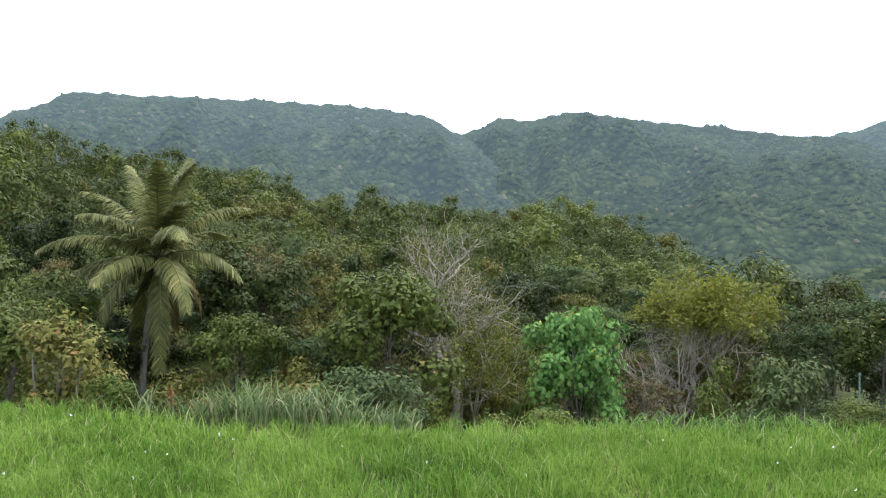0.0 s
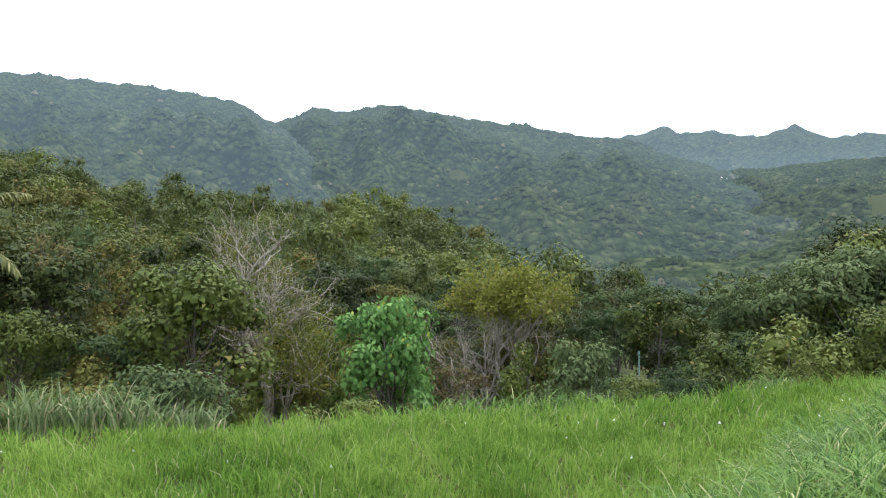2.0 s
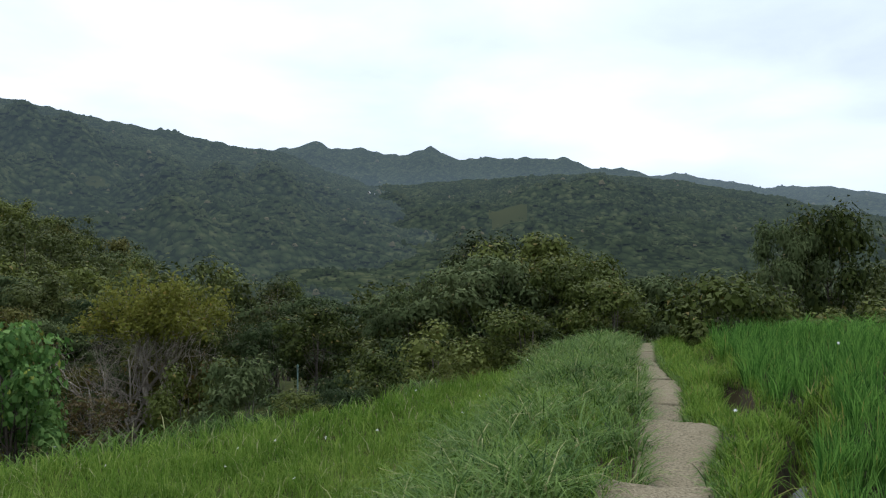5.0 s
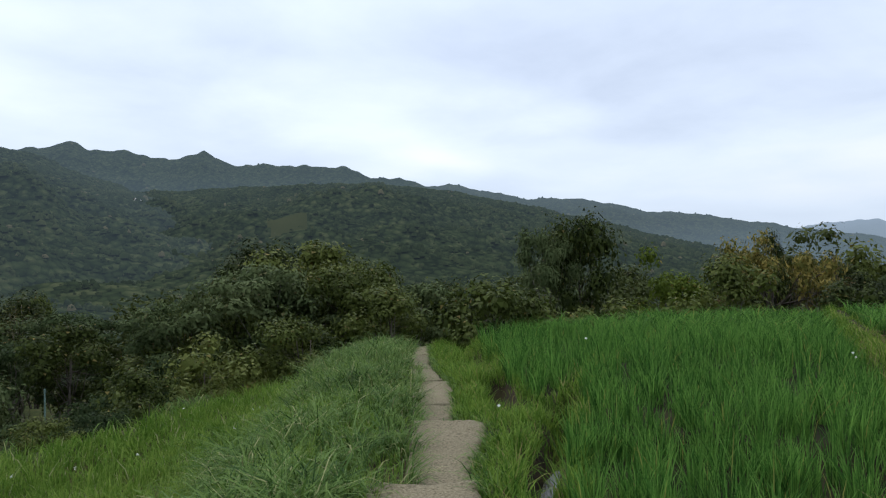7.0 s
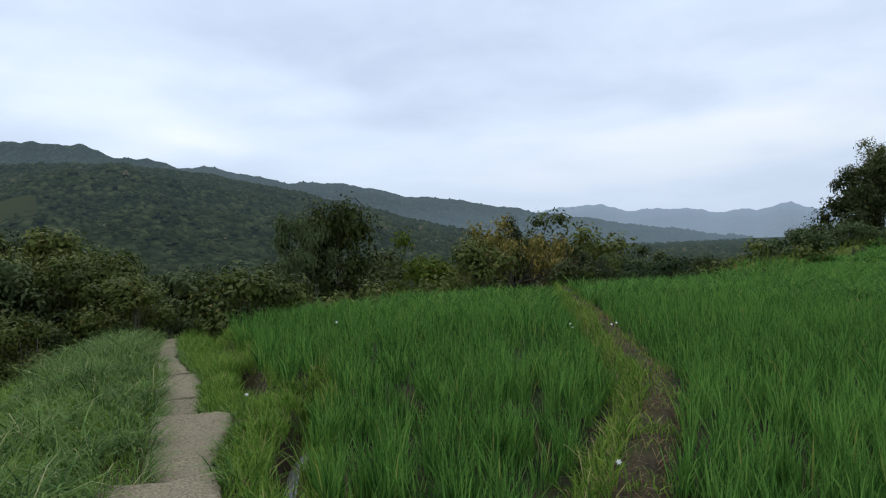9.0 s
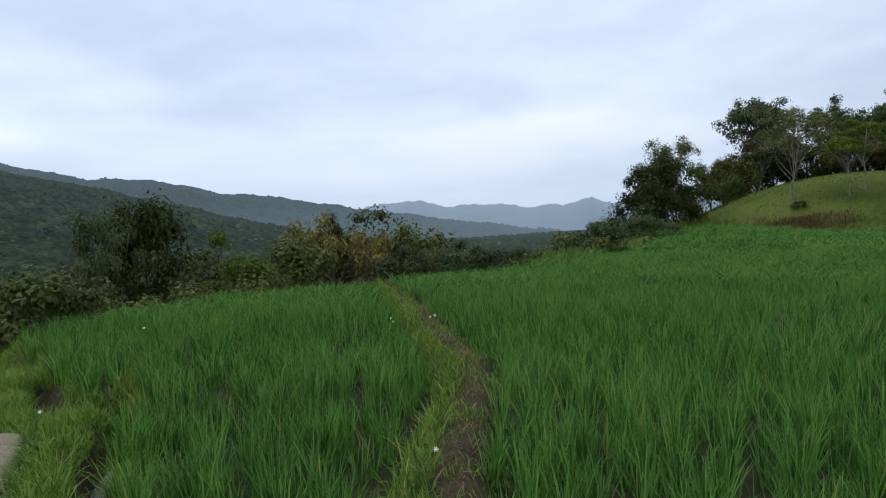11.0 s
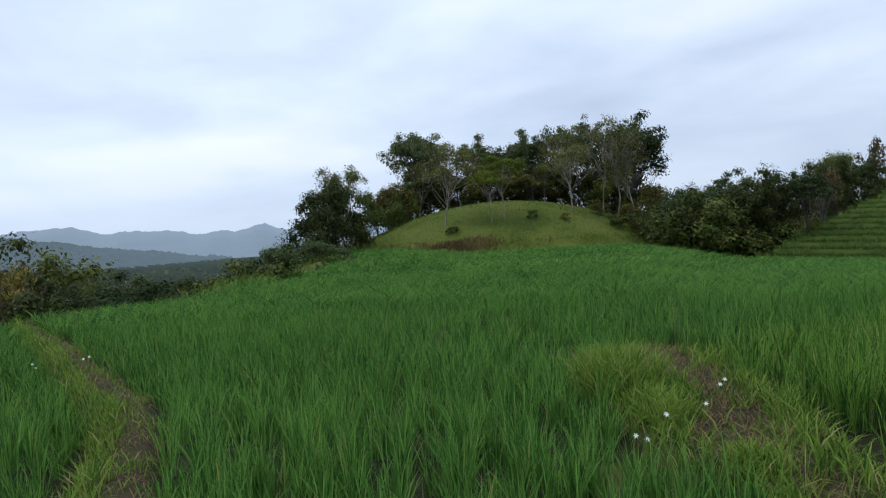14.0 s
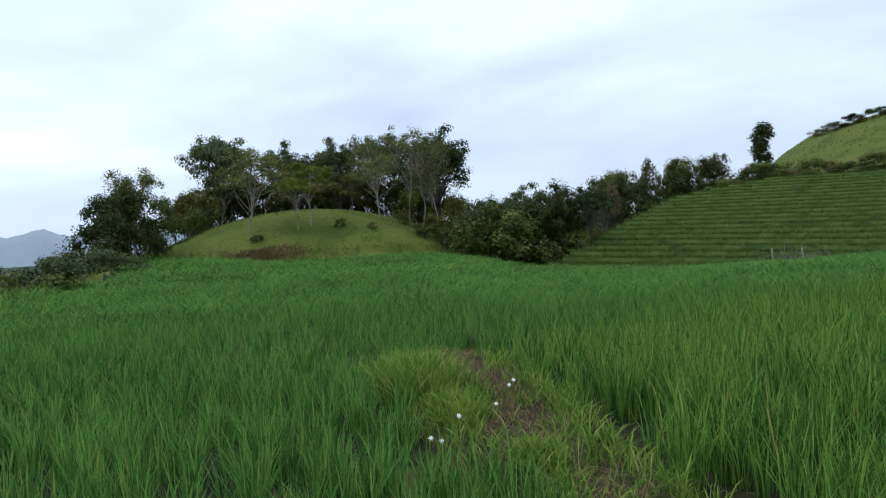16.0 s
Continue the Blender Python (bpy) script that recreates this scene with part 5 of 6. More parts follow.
def grow_to(key, az, r, el, half, k=0, turn=0.0, label="", group="", sink=0.3):
    """Plants a tree at a bearing and distance whose top stands at the given elevation over the eye."""
    x, y = at(az, r)
    return grow(key, x, y, EYE_Z + r * math.tan(radians(el)) - float(ground(x, y)) + sink, half, k, turn, label, group, sink)


grow("bright_bush", 3.75, 19.6, 4.8, 1.7)
grow("dry_bush", 6.0, 20.9, 2.6, 1.0, 0, 0)
grow("shrub_mid", 2.7, 20.6, 2.6, 0.9, 1, 60, "leafy green shrub between bare trunk and bush")
grow("dry_bush", -1.4, 20.4, 3.0, 1.5, 2, 10)
grow("orange", -7.3, 30.1, 6.9, 1.9)
grow("orange", -15.5, 29.0, 6.6, 1.3, 1, 40)
grow("russet", -2.6, 23.5, 3.6, 1.6, 0, 0)
grow("russet", 5.9, 21.5, 2.6, 1.3, 1, 70)
grow("dark", -11.0, 19.0, 5.6, 1.9, 0, 20, "dark broadleaf tree with glossy leaves near the palm")
grow("grey", -10.6, 21.4, 3.9, 1.7, 1, 80, "feathery grey-green small tree below the palm")
grow("shrub_dark", 7.9, 19.4, 3.0, 1.2, 0, 10)
grow("shrub_grey", 8.9, 17.9, 3.0, 1.5, 1, 60)
grow("shrub_grey", 10.6, 16.4, 2.7, 1.4, 2, 20)
grow("shrub_mid", -2.0, 18.6, 3.0, 1.5, 1, 0)
grow("shrub_olive", -3.6, 17.0, 2.6, 1.3, 1, 0)
for j, (az, r, h, w) in enumerate([(-3.4, 27.0, 3.2, 1.6), (-1.6, 26.6, 3.6, 1.5), (-0.2, 27.2, 3.4, 1.5), (1.6, 26.8, 3.8, 1.6), (3.4, 27.0, 3.4, 1.4), (5.2, 26.0, 3.8, 1.6), (14.4, 26.0, 3.4, 1.5), (16.4, 26.6, 3.0, 1.5), (18.4, 26.2, 3.2, 1.6), (20.6, 26.4, 3.4, 1.6), (22.8, 26.0, 3.6, 1.6), (12.6, 24.6, 3.6, 1.4)]):
    grow(("shrub_olive", "shrub_mid", "shrub_olive", "shrub_grey")[j % 4], *at(az, r), h, w, j % 3, j * 83.0, "olive brush standing behind the bare-limbed trees", "brush behind the bare trees")
for j, (x, y, h, w) in enumerate([(-5.4, 18.4, 2.4, 1.3), (-6.8, 19.6, 2.6, 1.4), (-3.9, 20.4, 2.8, 1.4), (-0.6, 21.8, 2.4, 1.2), (-2.9, 18.8, 2.6, 1.2), (-4.4, 21.6, 3.0, 1.4), (-1.5, 19.0, 2.3, 1.0), (-5.0, 16.0, 1.6, 1.0)]):
    grow(("shrub_mid", "shrub_olive", "shrub_olive")[j % 3], x, y, h, w, j % 3, j * 67.0, "leafy shrub below the coconut palm", "shrubs below the palm")
grow("mid", 23.4, 42.3, 7.9, 1.75, 0, 0, "round dark-green tree standing above the gully woods")
grow("grey", 15.9, 15.8, 5.8, 2.7, 0, 0, "broad feathery grey-green tree beside the terrace")
grow("grey", 14.0, 17.3, 4.9, 1.8, 1, 120, "broad feathery grey-green tree beside the terrace")
grow("grey", 17.4, 17.2, 5.4, 2.0, 1, 120)
grow("grey", 16.9, 16.4, 5.5, 2.2, 2, 250, "broad feathery grey-green tree beside the terrace")
grow("mid", 15.1, 16.9, 5.2, 1.9, 1, 250, "leafy tree tangled with the feathery ones")
grow("shrub_dark", 19.2, 14.2, 3.4, 1.6, 1, 250)
grow("shrub_grey", 13.0, 16.0, 3.0, 1.6, 1, 50)
grow("mid", 17.8, 15.0, 4.6, 1.6, 2, 200)
grow("mid", 12.6, 20.9, 4.6, 1.9, 1, 10, "leafy green tree hung with yellowing vines")
grow("grey", 12.0, 22.8, 4.4, 1.8, 2, 50)
grow("mid", 20.7, 12.9, 6.3, 1.5, 0, 30, "rounded green tree where the footpath drops")
grow("dark", 22.6, 12.2, 5.2, 1.5, 1, 90)
grow("mid", 26.5, 10.1, 8.7, 2.2, 2, 10, "big dark-green tree behind the paddy's edge")
grow("grey", 25.0, 11.2, 8.0, 1.5, 2, 140, "tall feathery tree behind the paddy's edge")
grow("lime", 26.4, 7.1, 6.3, 2.0, 0, 20, "yellow-green bushy tree behind the paddy")
grow("mid", 27.5, 5.9, 5.6, 1.6, 1, 20)
grow("gold", 29.0, 4.3, 6.9, 2.4, 0, 0)
grow("dark", 29.6, 3.9, 7.2, 1.2, 0, 200, "dark pointed tree behind the golden-leaved one")
grow("russet", 31.2, 2.6, 6.1, 1.5, 0, 0)
grow("russet", 26.9, 5.2, 5.4, 1.1, 1, 0)
grow("dark", 31.3, 1.0, 5.9, 1.5, 1, 60)
for j, (az, el, w) in enumerate([(86.4, -0.4, 1.8), (88.6, -0.4, 1.7), (90.6, -0.8, 1.7), (92.6, -0.7, 1.6), (94.6, -1.2, 1.4), (97.0, -1.1, 1.5), (99.4, -1.0, 1.6), (101.8, -0.4, 1.8), (103.6, 0.3, 1.8)]):
    grow_to(("dark", "mid", "grey", "dark")[j % 4], az, 35.0 + 0.9 * j, el, w, j % 3, j * 77.0, "bushy tree along the paddy's outer edge", "trees along the paddy's outer edge")
grow("dark", 44.6, -12.3, 8.0, 2.5, 0, 0, "dark bushy tree on the paddy's outer lip")
grow("dark", 45.9, -14.6, 6.6, 2.0, 1, 90, "dark bushy tree on the paddy's outer lip")
grow("airy", 46.6, -15.4, 6.7, 2.3, 1, 30)
grow("shrub_dark", 46.4, -11.6, 5.2, 2.2, 2, 30)
grow("shrub_mid", 55.5, -21.3, 4.6, 2.0, 0, 30)
grow("shrub_olive", 53.0, -18.6, 3.8, 1.8, 1, 30)
grow("shrub_olive", 58.5, -23.5, 4.4, 1.8, 0, 130)
grow("shrub_dark", 44.2, -12.6, 4.2, 2.4, 0, 10)
grow("shrub_dark", 50.4, -17.0, 4.4, 2.2, 1, 10)
grow("dark", 47.4, -15.0, 6.4, 1.8, 2, 200, "dark bushy tree on the paddy's outer lip")
# the trees on and behind the knoll
for j in range(13):
    grow_to(("mid", "olive")[j % 2], 111.8 + j * 1.65, 70.0 + 2.5 * math.sin(j * 2.4), (3.6, 4.8, 5.0, 5.2, 5.4, 5.2, 5.0, 5.2, 5.4, 5.2, 5.0, 4.8, 4.4)[j], 2.9, j % 3, j * 53.0, "green tree closing the grove behind the knoll", "trees closing the grove")
for j, (az, el) in enumerate([(134.6, 2.8), (136.2, 3.2), (137.6, 3.6), (139.2, 3.2), (140.6, 2.2)]):
    grow_to(("umbrella", "dark")[j % 2], az, 53.5 + 0.6 * j, el, 2.2, j % 3, j * 71.0, "dark leafy tree between knoll and terraces", "dark trees beside the terraces")
grow("airy", 48.4, -23.9, 6.7, 2.6, 0, 0)
grow("airy_yellow", 46.2, -27.6, 5.0, 2.0, 0, 0)
grow("airy_yellow", 46.0, -26.5, 4.2, 1.5, 1, 100)
grow("airy", 45.8, -33.5, 5.6, 2.2, 2, 60)
grow("airy_grey", 46.8, -38.6, 8.8, 2.6, 0, 0)
grow("airy_grey", 45.6, -39.4, 8.4, 2.4, 1, 70)
grow("airy_grey", 48.5, -38.6, 8.6, 2.6, 2, 170)
grow("airy_grey", 49.8, -36.5, 7.6, 2.2, 0, 230)
for j, (x, y, h, w) in enumerate([(62.5, -28.2, 10.2, 3.3), (64.0, -30.6, 9.6, 2.8), (61.8, -33.4, 8.6, 2.6), (60.8, -36.0, 7.8, 2.4), (63.0, -39.2, 10.0, 2.8), (58.5, -38.5, 8.6, 2.4), (56.8, -41.2, 10.2, 2.8), (53.6, -41.8, 9.2, 2.6), (50.2, -43.2, 10.4, 3.2), (52.0, -45.0, 9.8, 2.8)]):
    grow("umbrella", x, y, h, w, j % 3, j * 61.0, "", "tall trees behind the knoll")
for j, (x, y, h, w) in enumerate([(60.0, -27.0, 6.0, 2.6), (63.5, -33.0, 7.0, 2.8), (62.0, -37.5, 7.5, 2.8), (59.0, -41.0, 8.0, 2.8), (54.5, -44.0, 8.5, 2.8), (49.0, -46.2, 9.5, 2.6), (46.0, -46.5, 8.5, 2.4), (58.5, -34.5, 4.4, 2.4), (56.0, -38.0, 4.8, 2.4), (43.4, -43.2, 6.4, 2.2)]):
    grow(("airy", "olive", "airy", "mid")[j % 4], x, y, h, w, j % 3, j * 47.0, "green tree filling the grove behind the knoll", "trees behind the knoll")
for j, (x, y, h, w) in enumerate([(41.6, -36.8, 1.5, 1.3), (42.8, -35.4, 1.3, 1.2), (44.2, -37.4, 1.6, 1.4), (43.2, -38.2, 1.8, 1.4), (45.5, -36.0, 1.2, 1.0), (44.9, -29.3, 0.8, 0.5), (44.0, -31.5, 0.7, 0.5), (46.7, -23.6, 0.7, 0.6)]):
    grow(("shrub_olive", "shrub_mid")[j % 2], x, y, h, w, j % 3, j * 77.0, "low green bush on the knoll's grass", "bushes on the knoll", 0.05)
for j, (x, y, h, w) in enumerate([(58.0, -24.0, 4.0, 2.4), (61.5, -26.0, 5.0, 2.6), (64.5, -28.5, 6.0, 2.6), (65.5, -32.0, 6.5, 2.6), (65.0, -36.0, 7.0, 2.6), (61.5, -40.5, 7.0, 2.6), (57.5, -43.0, 7.0, 2.6), (53.0, -43.5, 6.0, 2.4), (51.0, -41.5, 4.6, 2.2), (48.0, -43.5, 5.0, 2.2)]):
    grow(("shrub_olive", "shrub_mid", "shrub_mid")[j % 3], x, y, h, w, j % 3, j * 91.0, "tall dark thicket behind the knoll", "thicket behind the knoll", 0.2)
# the dark trees between knoll and terraces
for j, (x, y, h, w) in enumerate([(36.6, -37.2, 6.0, 2.2), (34.9, -38.8, 6.6, 2.4), (33.4, -40.2, 6.4, 2.2), (32.4, -42.2, 5.2, 1.8), (38.4, -38.4, 6.4, 2.2), (40.5, -40.0, 7.0, 2.2), (36.0, -41.5, 6.0, 2.2)]):
    grow("dark" if j % 3 else "umbrella", x, y, h, w, j % 3, j * 53.0, "dark leafy tree between knoll and terraces", "dark trees beside the terraces", 0.3)
for j, (x, y, h, w) in enumerate([(45.8, -59.6, 9.5, 2.6), (46.9, -65.0, 9.3, 2.4), (44.2, -62.0, 7.6, 2.4), (45.9, -70.5, 8.5, 2.4), (44.6, -67.5, 7.0, 2.4), (44.9, -75.9, 7.4, 2.8), (44.0, -72.6, 6.4, 2.6), (43.6, -81.2, 6.6, 2.4), (43.0, -78.2, 5.4, 2.6), (41.2, -58.0, 7.4, 2.4), (39.0, -54.5, 6.0, 2.4), (37.4, -50.6, 5.0, 2.2)]):
    grow(("dark", "mid", "dark", "russet")[j % 4], x, y, h * 1.16 + 0.4, w, j % 3, j * 53.0, "dark hedge tree along the terraces' shoulder", "trees along the terraces' shoulder", 0.4)
for j in range(16):
    az = 150.5 + j * 0.95
    x, y = at(az, 83.5 + 1.2 * math.sin(j * 2.1))
    grow(("shrub_olive", "shrub_dark", "shrub_mid")[j % 3], x, y, 1.9 + 0.7 * math.sin(j * 1.7), 2.0, j % 3, j * 53.0, "low hedge bush along the top terrace", "hedge along the top terrace")
for j in range(9):
    az = 158.8 + j * 0.7
    x, y = at(az, 119)
    grow(("shrub_olive", "shrub_grey")[j % 2], x, y, 1.7 + 0.6 * math.sin(j * 2.7), 1.9, j % 3, j * 71.0, "scrubby bush on the hill's skyline", "bushes on the hill's skyline", 0.7)
for j in range(13):
    az = 134.0 + j * 1.35
    x, y = at(az, (50, 50, 50, 52, 55, 60, 66, 71, 75, 79, 82, 85, 86)[j])
    grow(("shrub_dark", "shrub_mid", "shrub_dark")[j % 3], x, y, 4.6, 2.9, j % 3, j * 37.0, "dense thicket along the terraces' shoulder", "thicket along the terraces' shoulder", 0.3)
for j in range(12):
    az = 135.2 + j * 1.38
    x, y = at(az, (49, 50, 51, 54, 58, 63, 69, 73, 77, 81, 84, 86)[j] + 1.5)
    grow(("shrub_mid", "shrub_dark")[j % 2], x, y, 4.0 + 0.8 * math.sin(j * 2.3), 2.6, (j + 1) % 3, j * 67.0, "dense thicket along the terraces' shoulder", "thicket along the terraces' shoulder", 0.3)
for j in range(7):
    x, y = at(151.6 + j * 0.75, 88.0 + 0.8 * j)
    grow(("shrub_dark", "shrub_olive")[j % 2], x, y, 2.6 + 0.6 * math.sin(j * 1.9), 2.4, j % 3, j * 59.0, "dark scrub at the hill's shoulder", "scrub at the hill's shoulder", 0.3)
grow("tower", 40.7, -87.1, 8.2, 1.5)


def build_bare_tree(x, y, height, seed, stems, mat, leaf_mat, label, many=6000, above=0.0, loose=0.22, leaf=(0.05, 0.13), spread=0.58):
    """A nearly bare tree: forked pale stems, dividing twigs, and a thin scatter of leaves."""
    rng = np.random.default_rng(seed)
    ob = new("tree")
    ob.matrix_basis = pose(x, y, float(ground(x, y)) - 0.1)
    tips = []

    def branch(heap, p, d, length, radius, depth):
        mid = p + d * length * 0.5 + rng.normal(0, 0.05, 3) * length
        end = p + unit(d + rng.normal(0, 0.12, 3)) * length
        heap.put(*tube([p, mid, end], [radius, radius * 0.82, radius * 0.62], 6 if depth < 2 else 4 if depth < 4 else 3))
        if depth >= 3:
            tips.append(end)
        if depth == 6:
            return
        for i in range(int(rng.integers(2, 4)) + (depth < 2)):
            way = unit(d + rng.normal(0, spread, 3) + [0, 0, 0.2])
            branch(heap, end if i < 2 else mid, way, length * (rng.uniform(0.42, 0.55) if depth == 0 else rng.uniform(0.62, 0.85)), radius * rng.uniform(0.5, 0.66), depth + 1)

    for dx, dy, lean, size, r in stems:
        heap = Heap()
        branch(heap, np.array([dx, dy, -0.3]), unit(np.array([lean, 0.0, 1.0])), height * 0.42 * size, r, 0)
        part("stem", heap.mesh("stem", mat, True), ob)
    p = np.array(tips)
    p = p[p[:, 2] > above * height]
    i = rng.integers(0, len(p), many)
    n = len(i)
    pos = p[i] + rng.normal(0, loose, (n, 3))
    way = unit(rng.normal(0, 1, (n, 3)) - [0, 0, 0.3])
    l = rng.uniform(*leaf, n)
    part("leaves", mesh("leaves", *leaves(rng, pos, way, unit(rng.normal(0, 0.5, (n, 3)) + [0, 0, 1]), l, l * 0.55), leaf_mat), ob)
    return tagged(ob, label, "tree")


build_bare_tree(0.4, 25.0, 7.9, 3, [(-0.15, 0, -0.06, 1.0, 0.17), (0.12, 0.3, 0.04, 0.92, 0.14), (-0.3, 0.2, -0.2, 0.9, 0.11)], BARK_PALE, LEAF_YELLOW, "nearly bare grey tree with sparse yellow-green leaves")
build_bare_tree(8.0, 23.4, 6.5, 17, [(-0.1, 0, -0.5, 0.72, 0.07), (0, 0.1, -0.2, 0.85, 0.085), (0.05, 0, 0.08, 0.88, 0.09), (0.1, 0.1, 0.32, 0.82, 0.075), (0.15, 0, 0.62, 0.72, 0.065)], BARK_PALE, LEAF_YELLOW,
                "yellow-leaved spreading tree over bare grey twigs", 11000, 0.60, 0.17, (0.08, 0.19), 0.5)
build_bare_tree(1.2, 24.3, 5.6, 8, [(0, 0, 0.02, 0.95, 0.085)], BARK_PALE, LEAF_YELLOW, "slender pale-trunked tree, almost leafless")
build_bare_tree(16.4, 30.5, 6.6, 11, [(0, 0, 0.1, 1.0, 0.06)], BARK_PALE, LEAF_OLIVE, "thin dead pale tree above the gully")


def build_palm(x, y, trunk_h, reach, seed):
    """A coconut palm: leaning ringed trunk, arching fronds of hanging leaflets, a few dead ones."""
    rng = np.random.default_rng(seed)
    ob = new("coconut_palm")
    ob.matrix_basis = pose(x, y, float(ground(x, y)) - 0.1)
    t = np.linspace(0, 1, 26)
    stem = np.stack([-0.35 + 0.55 * t ** 1.5 - 0.1 * np.sin(t * 3), 0.1 * t, t * (trunk_h + 0.3) - 0.3], 1)
    part("trunk", mesh("trunk", *tube(stem, (0.125 - 0.03 * t + 0.08 * np.exp(-t * 14)) * (1 + 0.07 * (np.arange(26) % 2)), 9), BARK_GREY, True), ob)
    top = stem[-1]
    heart = Heap()
    for _ in range(14):
        d = unit(rng.normal(0, 1, 3) + [0, 0, 0.6])
        heart.put(*tube([top - [0, 0, 0.3], top + d * 0.25, top + d * 0.55], [0.07, 0.05, 0.02], 5))
    part("heart", heart.mesh("heart", BARK_DARK, True), ob, "dark fibrous heart of the crown")
    count = 25
    for i in range(count):
        a = i * 2.39996 + rng.normal(0, 0.25)
        lift = radians(np.interp(i, [0, 5, 12, 19, 24], [86, 66, 30, -8, -52]) + rng.normal(0, 6))
        dry = i in (21, 24)
        n = 18
        length = reach * rng.uniform(0.9, 1.1) * (0.75 if dry else 1.0)
        out = np.array([math.cos(a), math.sin(a), 0])
        pts, p, e = [], top.copy(), lift
        sag = rng.uniform(0.05, 0.085) * (0.4 if i < 4 else 1.0)
        for _ in range(n):
            pts.append(p.copy())
            p = p + (out * math.cos(e) + np.array([0, 0, math.sin(e)])) * length / n
            e = max(e - sag * (0.6 + 1.1 * len(pts) / n), radians(-84))
        pts = np.array(pts)
        heap = Heap()
        heap.put(*tube(pts, np.linspace(0.05, 0.008, n), 4))
        m = 150
        u = np.repeat(np.linspace(0.12, 0.995, m), 2)
        sgn = np.tile([1.0, -1.0], m)
        base = np.stack([np.interp(u * (n - 1), np.arange(n), pts[:, k]) for k in range(3)], 1)
        tang = unit(np.gradient(pts, axis=0))
        tan = unit(np.stack([np.interp(u * (n - 1), np.arange(n), tang[:, k]) for k in range(3)], 1))
        across = np.array([-out[1], out[0], 0.0])
        above_rib = unit(np.cross(np.broadcast_to(across, tan.shape), tan))
        above_rib = np.where(above_rib[:, 2:3] < 0, -above_rib, above_rib)
        ll = 0.80 * np.sin(np.pi * np.clip(u * 0.80 + 0.16, 0, 1)) ** 0.6 * rng.uniform(0.6, 1.15, len(u))
        hang = (rng.uniform(0.3, 0.9) + rng.uniform(-0.3, 0.7, len(u))) * (0.45 if i < 6 else 1.0) + (0.6 if dry else 0.0)
        way = unit(across * sgn[:, None] + tan * 0.85 - np.array([0, 0, 1.0]) * hang[:, None] + above_rib * 0.1)
        mid = base + way * ll[:, None] * 0.55
        tip = mid + unit(way - np.array([0, 0, 0.75])) * (ll * 0.45)[:, None]
        wide = unit(np.cross(way, above_rib)) * 0.019
        v = np.stack([base - wide, base + wide, mid + wide, mid - wide, tip], 1).reshape(-1, 3)
        j = np.arange(len(u))[:, None] * 5
        heap.put(v, np.concatenate([j + [0, 1, 2], j + [0, 2, 3], j + [3, 2, 4]]))
        part("frond", heap.mesh("frond", PALM_DRY if dry else PALM_GREEN), ob, "dry brown hanging frond" if dry else "")
    return tagged(ob, "young coconut palm with a slim grey leaning trunk", "palm")


build_palm(-10.0, 25.0, 5.75, 4.0, 4)


# ---- small things ----
def build_lily(x, y, height, turn):
    """A white spider lily on a bare stalk."""
    ob = new("lily")
    ob.matrix_basis = pose(x, y, float(ground(x, y)), 0, 0, -math.degrees(math.atan2(x, y)))
    part("stalk", mesh("stalk", *tube([[0, 0, -0.03], [0.01, 0, height * 0.6], [0.03, 0, height]], [0.005, 0.004, 0.003], 5), DIKE_GRASS), ob)
    face = np.array(Euler((radians(52), 0, radians(turn * 0.3))).to_matrix())
    for k in range(6):
        a = k * math.pi / 3
        d = np.array([math.cos(a), math.sin(a), 0.0])
        s = np.array([-d[1], d[0], 0.0])
        c = np.array([0.03, 0, height])
        k_size = 0.42 if x < 4.4 and y < -3 else 0.4
        rows = [(0.0, 0.0, 0.005 * k_size), (0.016 * k_size, 0.008 * k_size, 0.010 * k_size), (0.036 * k_size, 0.008 * k_size, 0.009 * k_size), (0.052 * k_size, -0.002, 0.001)]
        v = np.array([c + face @ (d * r + np.array([0, 0, z]) + s * w * q) for r, z, w in rows for q in (-1, 1)])
        f = [[2 * i, 2 * i + 1, 2 * i + 3] for i in range(3)] + [[2 * i, 2 * i + 3, 2 * i + 2] for i in range(3)]
        part("petal", mesh("petal", v, f, PETAL), ob)
    return tagged(ob, "white six-petalled lily flowering on the dike", "flower", "lilies on the dikes")


for x, y, h, turn in ((4.29, -3.36, 0.22, 10), (4.22, -3.40, 0.20, 40), (4.15, -3.52, 0.22, 75), (4.70, -4.62, 0.16, 20), (4.74, -4.72, 0.18, 50), (4.45, -4.2, 0.12, 0),
                      (11.5, 0.77, 0.34, 0), (11.6, 0.74, 0.28, 30), (11.1, 0.15, 0.16, 0), (11.2, 0.08, 0.15, 45), (4.75, 0.1, 0.14, 0), (9.4, 3.75, 0.55, 10), (7.1, 3.86, 0.2, 10)):
    build_lily(x, y, h, turn)


def build_flecks():
    """Tiny pale flower heads in the terrace grass."""
    rng = np.random.default_rng(51)
    n = 46
    x, y = rng.uniform(-7, 12, n), rng.uniform(5.5, 9.6, n)
    ok = along(x, y)[1] > 2.0
    x, y = x[ok], y[ok]
    heap = Heap()
    for px, py in zip(x, y):
        z = float(ground(px, py)) + rng.uniform(0.36, 0.5)
        v = rng.normal(0, 0.009, (9, 3)) + [px, py, z]
        heap.put(v, np.arange(9))
    tagged(new("grass_flowers", heap.mesh("grass_flowers", PETAL)), "tiny white flower heads among the terrace grass", "flowers", kind="stuff")


